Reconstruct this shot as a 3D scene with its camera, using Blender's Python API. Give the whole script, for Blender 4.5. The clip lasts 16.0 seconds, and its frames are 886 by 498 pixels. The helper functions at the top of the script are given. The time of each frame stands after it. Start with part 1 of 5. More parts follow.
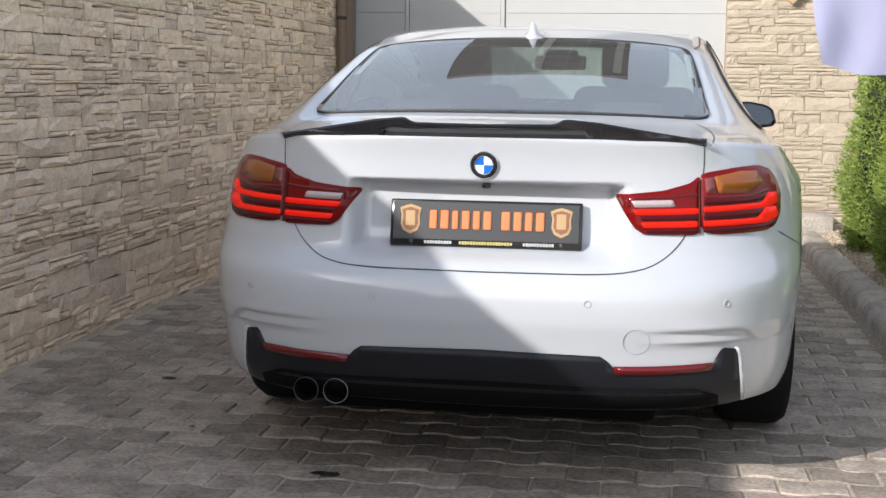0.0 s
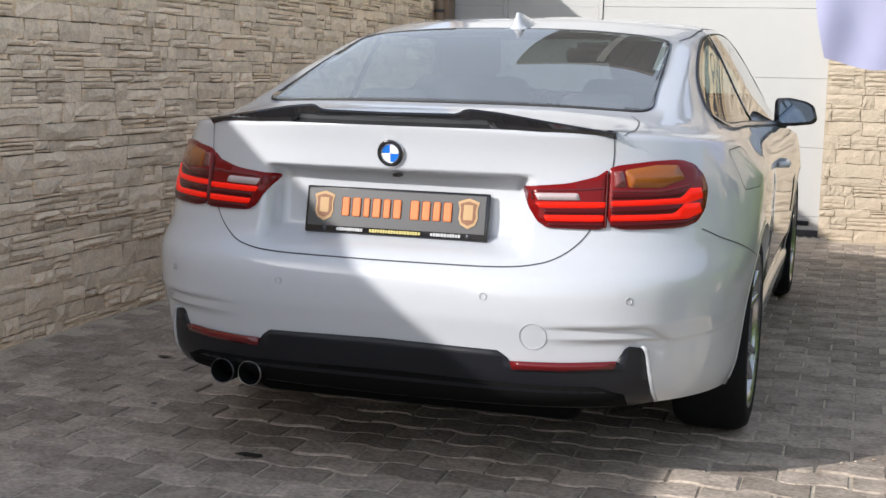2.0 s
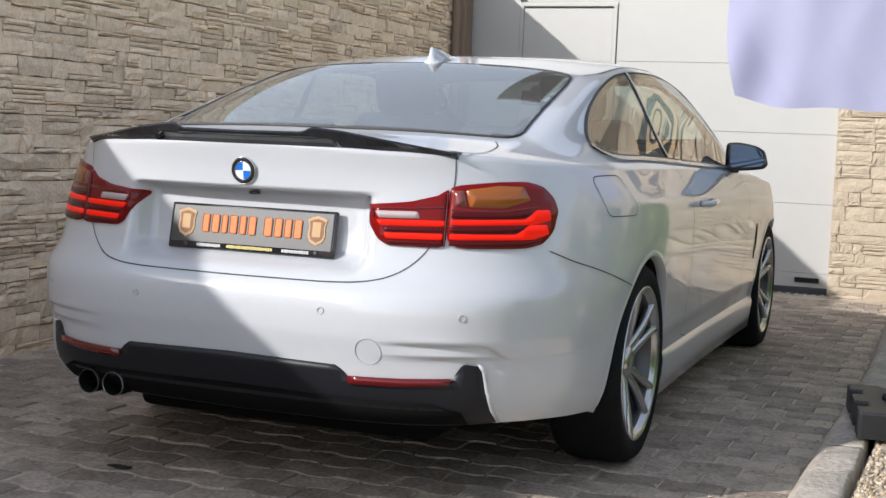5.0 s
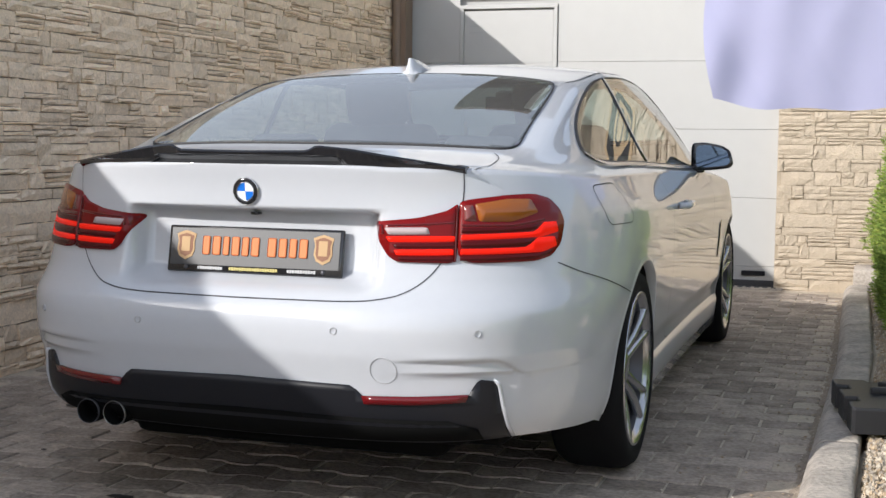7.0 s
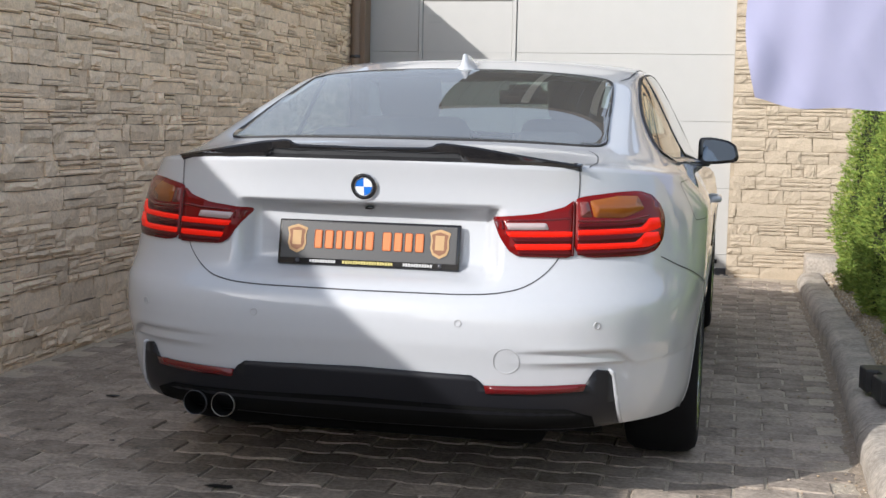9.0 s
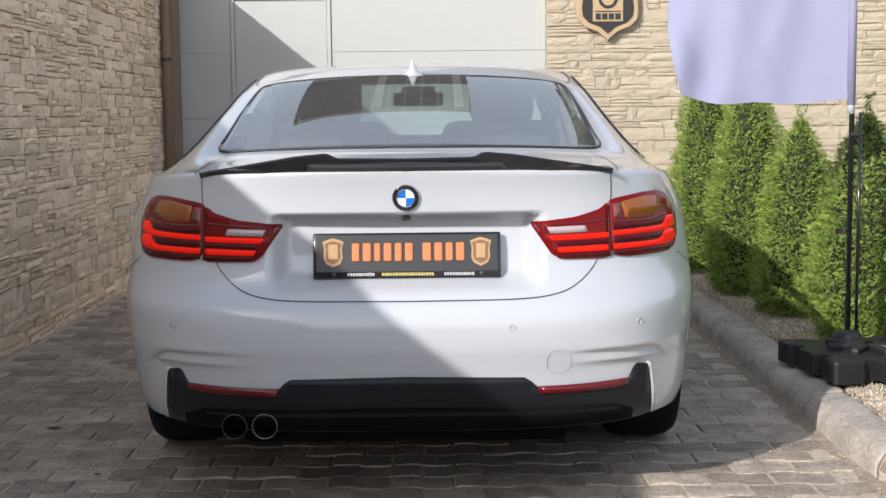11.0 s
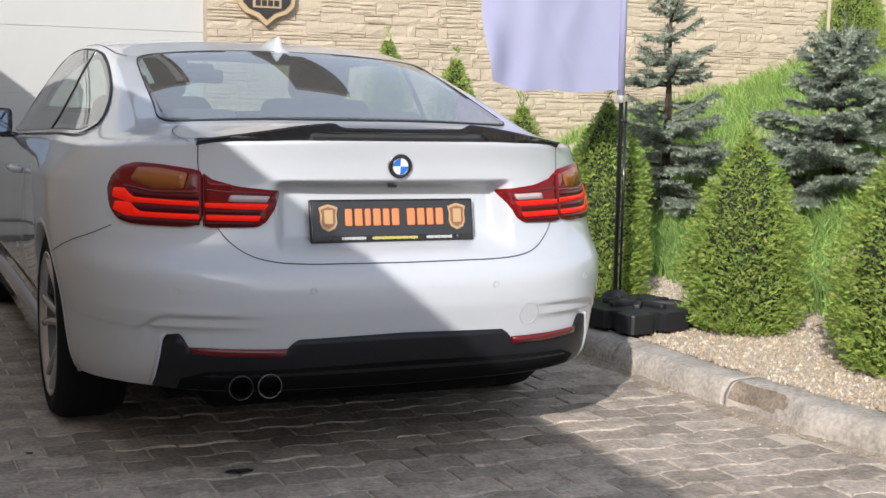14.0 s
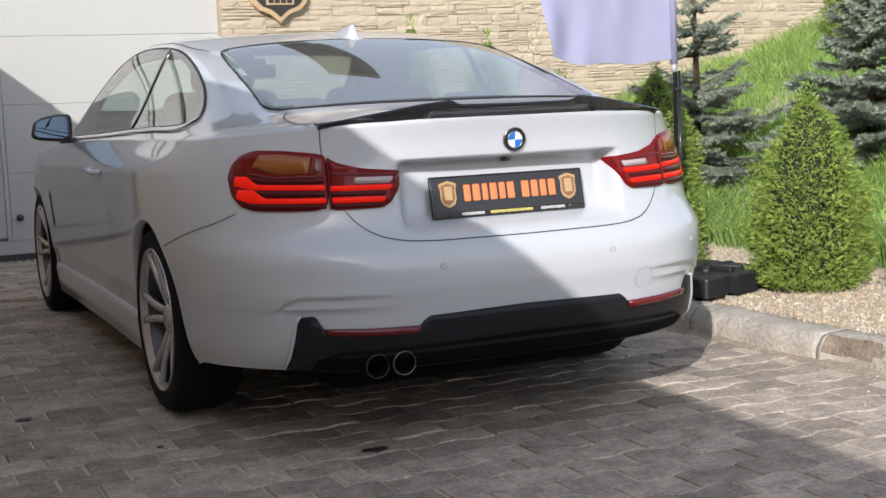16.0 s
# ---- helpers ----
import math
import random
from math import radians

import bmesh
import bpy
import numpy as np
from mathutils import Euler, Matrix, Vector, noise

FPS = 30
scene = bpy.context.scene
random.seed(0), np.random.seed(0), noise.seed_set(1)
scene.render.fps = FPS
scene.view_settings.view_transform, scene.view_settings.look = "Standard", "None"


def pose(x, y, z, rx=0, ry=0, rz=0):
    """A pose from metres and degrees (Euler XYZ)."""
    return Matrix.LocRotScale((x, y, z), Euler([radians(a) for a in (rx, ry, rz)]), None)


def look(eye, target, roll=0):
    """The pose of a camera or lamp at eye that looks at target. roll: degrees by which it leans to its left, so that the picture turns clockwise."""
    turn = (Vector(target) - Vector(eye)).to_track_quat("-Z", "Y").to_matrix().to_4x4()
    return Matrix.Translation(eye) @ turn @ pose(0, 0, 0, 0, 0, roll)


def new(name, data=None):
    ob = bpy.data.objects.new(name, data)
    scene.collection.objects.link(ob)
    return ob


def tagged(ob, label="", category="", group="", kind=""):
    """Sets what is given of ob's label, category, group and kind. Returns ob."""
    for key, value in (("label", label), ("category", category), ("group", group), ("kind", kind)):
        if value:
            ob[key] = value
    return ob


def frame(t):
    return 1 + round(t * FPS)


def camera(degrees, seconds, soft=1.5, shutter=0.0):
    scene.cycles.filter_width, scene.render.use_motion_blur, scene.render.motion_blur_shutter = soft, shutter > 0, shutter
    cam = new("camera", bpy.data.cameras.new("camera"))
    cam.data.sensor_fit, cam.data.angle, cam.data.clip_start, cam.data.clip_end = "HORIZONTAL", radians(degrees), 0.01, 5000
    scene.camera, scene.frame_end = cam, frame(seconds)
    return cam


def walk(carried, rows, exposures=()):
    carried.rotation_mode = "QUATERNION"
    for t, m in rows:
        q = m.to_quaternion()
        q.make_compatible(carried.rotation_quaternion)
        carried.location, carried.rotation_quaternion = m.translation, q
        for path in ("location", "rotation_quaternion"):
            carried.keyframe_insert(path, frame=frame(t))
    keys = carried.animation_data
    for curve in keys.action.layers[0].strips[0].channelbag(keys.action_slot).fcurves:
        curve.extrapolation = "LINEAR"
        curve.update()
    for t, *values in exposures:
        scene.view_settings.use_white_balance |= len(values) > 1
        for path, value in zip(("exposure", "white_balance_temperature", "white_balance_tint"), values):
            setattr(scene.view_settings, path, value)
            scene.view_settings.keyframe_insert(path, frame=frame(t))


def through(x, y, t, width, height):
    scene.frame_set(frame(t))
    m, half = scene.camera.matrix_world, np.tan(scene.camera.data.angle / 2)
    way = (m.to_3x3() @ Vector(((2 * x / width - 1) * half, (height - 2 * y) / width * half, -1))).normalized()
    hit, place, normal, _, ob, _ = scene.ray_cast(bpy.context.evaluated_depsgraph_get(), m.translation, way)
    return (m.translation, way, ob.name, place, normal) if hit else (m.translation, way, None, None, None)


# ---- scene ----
cam = camera(37.6, 16.0)
PATH = [
    (0, (0.456, -3.525, 1.144), (0.137, -1.568, 0.885), 0.7),
    (0.5, (0.635, -3.457, 1.135), (0.257, -1.511, 0.873), 0.9),
    (1, (0.813, -3.42, 1.141), (0.334, -1.496, 0.876), 0.7),
    (1.5, (1.029, -3.396, 1.148), (0.469, -1.495, 0.884), 1.0),
    (2, (1.198, -3.335, 1.136), (0.596, -1.447, 0.866), 1.4),
    (2.5, (1.358, -3.235, 1.124), (0.71, -1.363, 0.849), 1.7),
    (3, (1.495, -3.191, 1.121), (0.815, -1.33, 0.843), 1.6),
    (3.5, (1.667, -3.181, 1.075), (0.94, -1.335, 0.821), 1.5),
    (4, (1.8, -3.173, 1.044), (1.054, -1.329, 0.84), 2.1),
    (4.5, (1.867, -3.164, 1.031), (1.113, -1.321, 0.853), 2.4),
    (7, (1.615, -3.228, 1.065), (0.987, -1.337, 0.895), 0.6),
    (7.5, (1.497, -3.252, 1.089), (0.935, -1.341, 0.908), 0.7),
    (8, (1.403, -3.285, 1.1), (0.884, -1.363, 0.915), 0.9),
    (8.5, (1.217, -3.405, 1.094), (0.737, -1.473, 0.905), 1.3),
    (11, (0.089, -3.662, 1.137), (0.096, -1.673, 0.936), -0.6),
    (11.5, (-0.191, -3.654, 1.151), (0.032, -1.678, 0.944), -0.6),
    (12, (-0.421, -3.673, 1.147), (-0.09, -1.712, 0.938), -0.9),
    (12.5, (-0.712, -3.69, 1.116), (-0.191, -1.77, 0.905), -0.4),
    (13, (-1.0, -3.65, 1.095), (-0.284, -1.795, 0.887), 0.6),
    (13.5, (-1.212, -3.649, 1.088), (-0.444, -1.815, 0.878), 1.2),
    (14, (-1.43, -3.675, 1.087), (-0.636, -1.852, 0.874), 1.1),
    (14.5, (-1.623, -3.605, 1.058), (-0.796, -1.796, 0.844), 0.5),
    (15, (-1.743, -3.58, 1.043), (-0.91, -1.774, 0.827), -0.5),
    (15.5, (-1.824, -3.563, 1.034), (-0.99, -1.759, 0.816), -1.4),
    (16, (-1.869, -3.55, 1.035), (-1.034, -1.746, 0.812), -2.4),
]
walk(cam, [(t, look(eye, target, roll)) for t, eye, target, roll in PATH], [(0, 0.73, 6050, 11), (2.5, 0.69, 6050, 11), (4.5, 0.64, 6050, 11), (16, 0.62, 6050, 11)])


# ---- light ----
SUN_WAY = Vector((1.316, 1.65, -1.0))
world = bpy.data.worlds.new("world")
scene.world = world
world.use_nodes = True
wn = world.node_tree.nodes
sky = wn.new("ShaderNodeTexSky")
sky.sky_type, sky.sun_disc = "NISHITA", False
sky.dust_density, sky.ozone_density = 2.0, 1.0
sky.sun_elevation = math.asin(1.0 / SUN_WAY.length)
sky.sun_rotation = math.atan2(-SUN_WAY.x, -SUN_WAY.y)
haze = wn.new("ShaderNodeHueSaturation")
haze.inputs["Saturation"].default_value = 0.66
world.node_tree.links.new(sky.outputs[0], haze.inputs["Color"])
veil = wn.new("ShaderNodeMixRGB")
veil.inputs["Fac"].default_value = 0.5
# thin haze, paler towards the horizon
way, height, depth_of_haze = wn.new("ShaderNodeTexCoord"), wn.new("ShaderNodeSeparateXYZ"), wn.new("ShaderNodeMixRGB")
depth_of_haze.inputs["Color1"].default_value = (5.0, 5.2, 5.4, 1)
depth_of_haze.inputs["Color2"].default_value = (1.7, 1.9, 2.2, 1)
world.node_tree.links.new(way.outputs["Generated"], height.inputs[0])
world.node_tree.links.new(height.outputs["Z"], depth_of_haze.inputs["Fac"])
world.node_tree.links.new(depth_of_haze.outputs[0], veil.inputs["Color2"])
world.node_tree.links.new(haze.outputs[0], veil.inputs["Color1"])
world.node_tree.links.new(veil.outputs[0], wn["Background"].inputs[0])
wn["Background"].inputs[1].default_value = 0.145
sun_data = bpy.data.lights.new("sun", "SUN")
sun_data.energy, sun_data.angle, sun_data.color = 2.95, radians(0.55), (1.0, 0.93, 0.83)
sun = new("sun", sun_data)
sun.matrix_world = look((-12, -16, 10), Vector((-12, -16, 10)) + SUN_WAY)


# ---- materials ----
def material(name, colour, rough=0.6, metal=0.0, coat=0.0, vary=0.12, scale=8.0, fine=90.0, bump=0.15, depth=0.004,
             spread=0.0, source="object", spec=0.5, wear=0.08):
    """Surface with blotches at two scales, grain relief and, for pieces, a tone of its own for each piece."""
    m = bpy.data.materials.new(name)
    m.use_nodes = True
    n, l = m.node_tree.nodes, m.node_tree.links
    b = n["Principled BSDF"]
    b.inputs["Metallic"].default_value = metal
    b.inputs["Coat Weight"].default_value = coat
    b.inputs["Coat Roughness"].default_value = 0.03
    b.inputs["Specular IOR Level"].default_value = spec
    tc = n.new("ShaderNodeTexCoord")
    big, small = n.new("ShaderNodeTexNoise"), n.new("ShaderNodeTexNoise")
    big.inputs["Scale"].default_value, small.inputs["Scale"].default_value = scale, fine
    big.inputs["Detail"].default_value, small.inputs["Detail"].default_value = 6, 4
    geo = n.new("ShaderNodeNewGeometry")
    for t in (big, small):
        l.new(geo.outputs["Position"], t.inputs["Vector"])
    mix = n.new("ShaderNodeMath")
    mix.operation = "ADD"
    l.new(big.outputs["Fac"], mix.inputs[0])
    l.new(small.outputs["Fac"], mix.inputs[1])
    value = n.new("ShaderNodeMapRange")
    value.inputs["From Min"].default_value, value.inputs["From Max"].default_value = 0.6, 1.4
    value.inputs["To Min"].default_value, value.inputs["To Max"].default_value = 1 - vary, 1 + vary
    l.new(mix.outputs[0], value.inputs["Value"])
    last = value.outputs[0]
    if spread:
        r = n.new("ShaderNodeMapRange")
        r.inputs["To Min"].default_value, r.inputs["To Max"].default_value = 1 - spread, 1 + spread
        if source == "object":
            l.new(n.new("ShaderNodeObjectInfo").outputs["Random"], r.inputs["Value"])
        else:
            l.new(geo.outputs["Random Per Island"], r.inputs["Value"])
        mul = n.new("ShaderNodeMath")
        mul.operation = "MULTIPLY"
        l.new(last, mul.inputs[0])
        l.new(r.outputs[0], mul.inputs[1])
        last = mul.outputs[0]
    tint = n.new("ShaderNodeVectorMath")
    tint.operation = "SCALE"
    tint.inputs[0].default_value = colour
    l.new(last, tint.inputs["Scale"])
    l.new(tint.outputs[0], b.inputs["Base Color"])
    rr = n.new("ShaderNodeMapRange")
    rr.inputs["To Min"].default_value, rr.inputs["To Max"].default_value = max(rough - wear, 0.02), min(rough + wear, 1)
    l.new(small.outputs["Fac"], rr.inputs["Value"])
    l.new(rr.outputs[0], b.inputs["Roughness"])
    if bump:
        bp = n.new("ShaderNodeBump")
        bp.inputs["Strength"].default_value, bp.inputs["Distance"].default_value = bump, depth
        l.new(mix.outputs[0], bp.inputs["Height"])
        l.new(bp.outputs[0], b.inputs["Normal"])
    return m


def thin(name, colour, through=0.4, **more):
    """Leaf or cloth: a varied surface that lets part of the light through."""
    m = material(name, colour, **more)
    n, l = m.node_tree.nodes, m.node_tree.links
    b, out = n["Principled BSDF"], n["Material Output"]
    glow, mix = n.new("ShaderNodeBsdfTranslucent"), n.new("ShaderNodeMixShader")
    l.new(b.inputs["Base Color"].links[0].from_socket, glow.inputs["Color"])
    mix.inputs[0].default_value = through
    l.new(b.outputs[0], mix.inputs[1])
    l.new(glow.outputs[0], mix.inputs[2])
    l.new(mix.outputs[0], out.inputs[0])
    return m


def plain(name, colour, rough=0.4, metal=0.0, coat=0.0, glow=0.0, spec=0.5):
    """Smooth made surface such as paint, plastic or metal, faintly dusty."""
    m = material(name, colour, rough, metal, coat, vary=0.015, scale=3.0, fine=40.0, bump=0.0, spec=spec, wear=0.02)
    if glow:
        b = m.node_tree.nodes["Principled BSDF"]
        b.inputs["Emission Color"].default_value = (*colour, 1)
        b.inputs["Emission Strength"].default_value = glow
    return m


def glass(name, tint, rough=0.0, gloss=1.0, film=0.0, least=0.06):
    """Thin tinted pane: see-through, with a mirror image that grows towards grazing and a pale film for dust and
    painted sky sheen.
    """
    m = bpy.data.materials.new(name)
    m.use_nodes = True
    n, l = m.node_tree.nodes, m.node_tree.links
    n.remove(n["Principled BSDF"])
    clear, shine, mix, edge = (n.new("ShaderNodeBsdfTransparent"), n.new("ShaderNodeBsdfGlossy"), n.new("ShaderNodeMixShader"),
                               n.new("ShaderNodeLayerWeight"))
    clear.inputs[0].default_value = (*tint, 1)
    shine.inputs["Color"].default_value = (gloss, gloss, gloss, 1)
    shine.inputs["Roughness"].default_value = rough
    edge.inputs["Blend"].default_value = 0.5
    power, share = n.new("ShaderNodeMath"), n.new("ShaderNodeMapRange")
    power.operation = "POWER"
    power.inputs[1].default_value = 4.0
    share.inputs["To Min"].default_value, share.inputs["To Max"].default_value = least, 1.0
    l.new(edge.outputs["Facing"], power.inputs[0])
    l.new(power.outputs[0], share.inputs["Value"])
    l.new(share.outputs[0], mix.inputs[0])
    l.new(clear.outputs[0], mix.inputs[1])
    l.new(shine.outputs[0], mix.inputs[2])
    # pale diffuse share; on the rear glass it stands in for reflected sky
    dust_sheen, coat = n.new("ShaderNodeBsdfDiffuse"), n.new("ShaderNodeMixShader")
    dust_sheen.inputs["Color"].default_value = (0.62, 0.61, 0.58, 1)
    spots, where, much = n.new("ShaderNodeTexNoise"), n.new("ShaderNodeNewGeometry"), n.new("ShaderNodeMapRange")
    spots.inputs["Scale"].default_value, spots.inputs["Detail"].default_value = 5.0, 5
    l.new(where.outputs["Position"], spots.inputs["Vector"])
    much.inputs["To Min"].default_value, much.inputs["To Max"].default_value = film * 0.6, film * 1.4
    l.new(spots.outputs["Fac"], much.inputs["Value"])
    l.new(much.outputs[0], coat.inputs[0])
    l.new(mix.outputs[0], coat.inputs[1])
    l.new(dust_sheen.outputs[0], coat.inputs[2])
    l.new(coat.outputs[0], n["Material Output"].inputs[0])
    return m


STONE = dict(rough=0.85, spec=0.2, vary=0.20, scale=24.0, fine=90.0, bump=0.6, depth=0.012, spread=0.16)
M = {
    "paint": plain("white_car_paint", (0.54, 0.555, 0.585), 0.35, coat=1.0, spec=0.25),
    "black_gloss": plain("gloss_black", (0.012, 0.012, 0.014), 0.12, coat=0.6),
    "grille_plastic": material("dark_grey_plastic", (0.012, 0.0125, 0.016), 0.40, spec=0.3, vary=0.1, fine=400, bump=0.08, depth=0.001),
    "rubber": material("tyre_rubber", (0.008, 0.008, 0.009), 0.85, spec=0.2, vary=0.2, fine=200, bump=0.2, depth=0.002),
    "alloy": plain("silver_alloy", (0.55, 0.55, 0.57), 0.22, metal=0.9),
    "dark_metal": plain("dark_metal", (0.10, 0.10, 0.11), 0.4, metal=0.8),
    "window_trim": plain("satin_window_trim", (0.62, 0.62, 0.63), 0.25, metal=0.9),
    "chrome": plain("chrome", (0.75, 0.75, 0.76), 0.12, metal=1.0),
    "pipe_rim": plain("dull_pipe_rim", (0.30, 0.29, 0.27), 0.28, metal=0.9),
    "sensor": plain("sensor_ring", (0.42, 0.42, 0.43), 0.4),
    "plate": plain("plate_acrylic", (0.015, 0.015, 0.017), 0.45, spec=0.7),
    "seam": plain("panel_gap", (0.05, 0.05, 0.055), 0.6),
    "well": plain("wheel_well_liner", (0.006, 0.006, 0.006), 0.95, spec=0.1),
    "lens_dark": plain("smoked_red_lens", (0.17, 0.005, 0.005), 0.15, coat=0.2, spec=0.15),
    "lens_black": plain("blackened_lens", (0.075, 0.003, 0.004), 0.25, coat=0.08, spec=0.2),
    "lens_red": plain("red_light_bar", (0.82, 0.014, 0.004), 0.25, coat=0.08, glow=0.23, spec=0.1),
    "lens_amber": plain("amber_lens", (0.30, 0.088, 0.012), 0.2, coat=0.25),
    "lens_glare": plain("pale_lens_glare", (0.20, 0.05, 0.045), 0.15, coat=0.3),
    "lens_clear": plain("clear_lens", (0.50, 0.40, 0.40), 0.10, coat=1.0),
    "reflector": plain("red_reflector", (0.125, 0.003, 0.005), 0.12, coat=0.35),
    "rear_glass": glass("tinted_rear_glass", (0.64, 0.76, 0.71), film=0.09, least=0.23),
    "side_glass": glass("side_glass", (0.72, 0.82, 0.78), film=0.015),
    "mirror": plain("mirror_glass", (0.13, 0.17, 0.24), 0.02, metal=1.0),
    "trim": material("dark_cabin_cloth", (0.022, 0.022, 0.025), 0.8, vary=0.2, fine=250),
    "beige": material("cabin_headliner", (0.30, 0.29, 0.28), 0.9, fine=300),
    "copper": plain("copper_print", (0.66, 0.245, 0.105), 0.6, spec=0.2),
    "crest_brown": plain("crest_brown", (0.26, 0.13, 0.08), 0.55, spec=0.2),
    "gold": plain("gold_print", (0.50, 0.33, 0.17), 0.55, spec=0.25),
    "print_white": plain("white_print", (0.5, 0.5, 0.5), 0.5),
    "print_yellow": plain("yellow_print", (0.55, 0.47, 0.15), 0.5),
    "badge_blue": plain("badge_blue", (0.02, 0.16, 0.62), 0.15, coat=0.8),
    "badge_white": plain("badge_white", (0.85, 0.86, 0.88), 0.15, coat=0.8),
    "stone_a": material("ledge_stone", (0.88, 0.715, 0.535), **STONE),
    "stone_b": material("ledge_stone_joined", (0.88, 0.715, 0.535), source="island", **STONE),
    "mortar": material("wall_backing", (0.34, 0.29, 0.24), 0.95, bump=0.4),
    "sand_a": material("cream_stone", (0.50, 0.42, 0.32), **{**STONE, "vary": 0.10, "spread": 0.07, "bump": 0.55}),
    "sand_b": material("cream_stone_joined", (0.50, 0.42, 0.32), source="island", **{**STONE, "vary": 0.10, "spread": 0.07, "bump": 0.55}),
    "sand_back": material("cream_backing", (0.42, 0.35, 0.26), 0.95, bump=0.4),
    "paver_a": material("concrete_paver", (0.385, 0.325, 0.27), 0.95, spec=0.10, vary=0.48, scale=11, fine=60, bump=0.6, depth=0.005, spread=0.26),
    "paver_b": material("concrete_paver_joined", (0.385, 0.325, 0.27), 0.95, spec=0.10, vary=0.48, scale=11, fine=60, bump=0.6, depth=0.005, spread=0.26, source="island"),
    "drift": material("sandy_debris", (0.36, 0.30, 0.235), 0.95, vary=0.35, scale=30, fine=140, bump=1.0, depth=0.008, spec=0.15),
    "seal": plain("black_rubber_seal", (0.016, 0.016, 0.018), 0.5),
    "kerb_broken": material("broken_kerb_core", (0.25, 0.20, 0.15), 0.95, vary=0.4, scale=14, fine=80, bump=1.0, depth=0.01),
    "stain": material("oil_stain", (0.03, 0.028, 0.026), 0.6, vary=0.3, bump=0.1),
    "soil": material("soil_and_sand", (0.52, 0.45, 0.355), 0.95, vary=0.3, scale=3, fine=60, bump=0.8, depth=0.01),
    "kerb": material("kerb_concrete", (0.44, 0.39, 0.335), 0.9, vary=0.45, scale=7, fine=60, bump=0.9, depth=0.006, spread=0.06),
    "gravel": material("gravel_stone", (0.47, 0.385, 0.29), 0.85, vary=0.15, scale=20, fine=200, bump=0.3, spread=0.18, source="island"),
    "door_white": material("white_door_panel", (0.49, 0.485, 0.47), 0.45, vary=0.03, fine=250, bump=0.12, depth=0.002),
    "door_line": plain("door_joint", (0.46, 0.46, 0.45), 0.6),
    "canopy_wood": material("dark_brown_boards", (0.05, 0.036, 0.026), 0.8, vary=0.3, fine=60, bump=0.3),
    "pipe": plain("brown_downpipe", (0.24, 0.17, 0.12), 0.5),
    "flag": thin("white_flag_cloth", (0.41, 0.41, 0.585), 0.2, rough=0.75, vary=0.03, fine=500, bump=0.1, depth=0.001),
    "base_plastic": material("black_plastic", (0.016, 0.016, 0.018), 0.5, vary=0.2, fine=150, bump=0.2, depth=0.002),
    "shield_dark": plain("shield_black", (0.03, 0.027, 0.025), 0.4),
    "shield_gold": material("shield_gold", (0.47, 0.34, 0.20), 0.5, vary=0.1),
    "thuja": thin("thuja_spray", (0.29, 0.41, 0.095), 0.18, rough=0.7, vary=0.25, scale=6, fine=40, bump=0.0, spread=0.3, source="island", spec=0.25),
    "spruce": thin("spruce_needles", (0.30, 0.34, 0.265), 0.25, rough=0.7, vary=0.25, scale=6, fine=40, bump=0.0, spread=0.4, source="island", spec=0.25),
    # near-black colour for the shade deep between the sprays
    "thuja_shade": material("thuja_core_shade", (0.022, 0.026, 0.011), 0.9, vary=0.3, fine=60, bump=0.6),
    "bark": material("bark", (0.10, 0.07, 0.045), 0.95, vary=0.3, fine=80, bump=0.8),
    "grass": thin("grass_blade", (0.33, 0.47, 0.14), 0.5, rough=0.7, vary=0.3, scale=2, fine=20, bump=0.0, spread=0.45, source="island", spec=0.25),
}

def tones(m, colours):
    """Gives each separate piece of a mesh one of several colours."""
    n, l = m.node_tree.nodes, m.node_tree.links
    ramp = n.new("ShaderNodeValToRGB")
    ramp.color_ramp.interpolation = "CONSTANT"
    for i, c in enumerate(colours):
        e = ramp.color_ramp.elements[i] if i < 2 else ramp.color_ramp.elements.new(i / len(colours))
        e.position, e.color = i / len(colours), (*c, 1)
    l.new(n.new("ShaderNodeNewGeometry").outputs["Random Per Island"], ramp.inputs["Fac"])
    l.new(ramp.outputs["Color"], next(q for q in n if q.type == "VECT_MATH").inputs[0])


tones(M["gravel"], [(.47, .375, .265), (.54, .455, .35), (.40, .30, .195), (.37, .32, .26), (.50, .39, .265), (.58, .51, .41), (.31, .265, .215)])
tones(M["thuja"], [(.225, .33, .065), (.28, .37, .078), (.18, .275, .055), (.33, .38, .078), (.25, .35, .072)])
M["paint"].node_tree.nodes["Principled BSDF"].inputs["Coat IOR"].default_value = 1.7
coat_in = M["plate"].node_tree.nodes["Principled BSDF"].inputs
coat_in["Coat Weight"].default_value, coat_in["Coat Roughness"].default_value = 0.30, 0.42


# ---- mesh helpers ----
def thing(name, label, category, at=(0, 0, 0), group="", kind=""):
    e = new(name)
    e.location = at
    e.empty_display_size = 0.1
    return tagged(e, label, category, group, kind)


def to_object(name, bm, mat, parent=None, label="", smooth_shade=True):
    me = bpy.data.meshes.new(name)
    bm.normal_update()
    bm.to_mesh(me)
    bm.free()
    return mesh_object(name, me, mat, parent, label, smooth_shade)


def mesh_object(name, me, mat, parent=None, label="", smooth_shade=True):
    for m in (mat if isinstance(mat, (list, tuple)) else [mat]):
        me.materials.append(m)
    me.polygons.foreach_set("use_smooth", [smooth_shade] * len(me.polygons))
    ob = new(name, me)
    if parent:
        ob.parent = parent
    return tagged(ob, label)


def part(name, bm, mat, parent, label="", smooth_shade=True):
    return to_object(name, bm, mat, parent, label, smooth_shade)


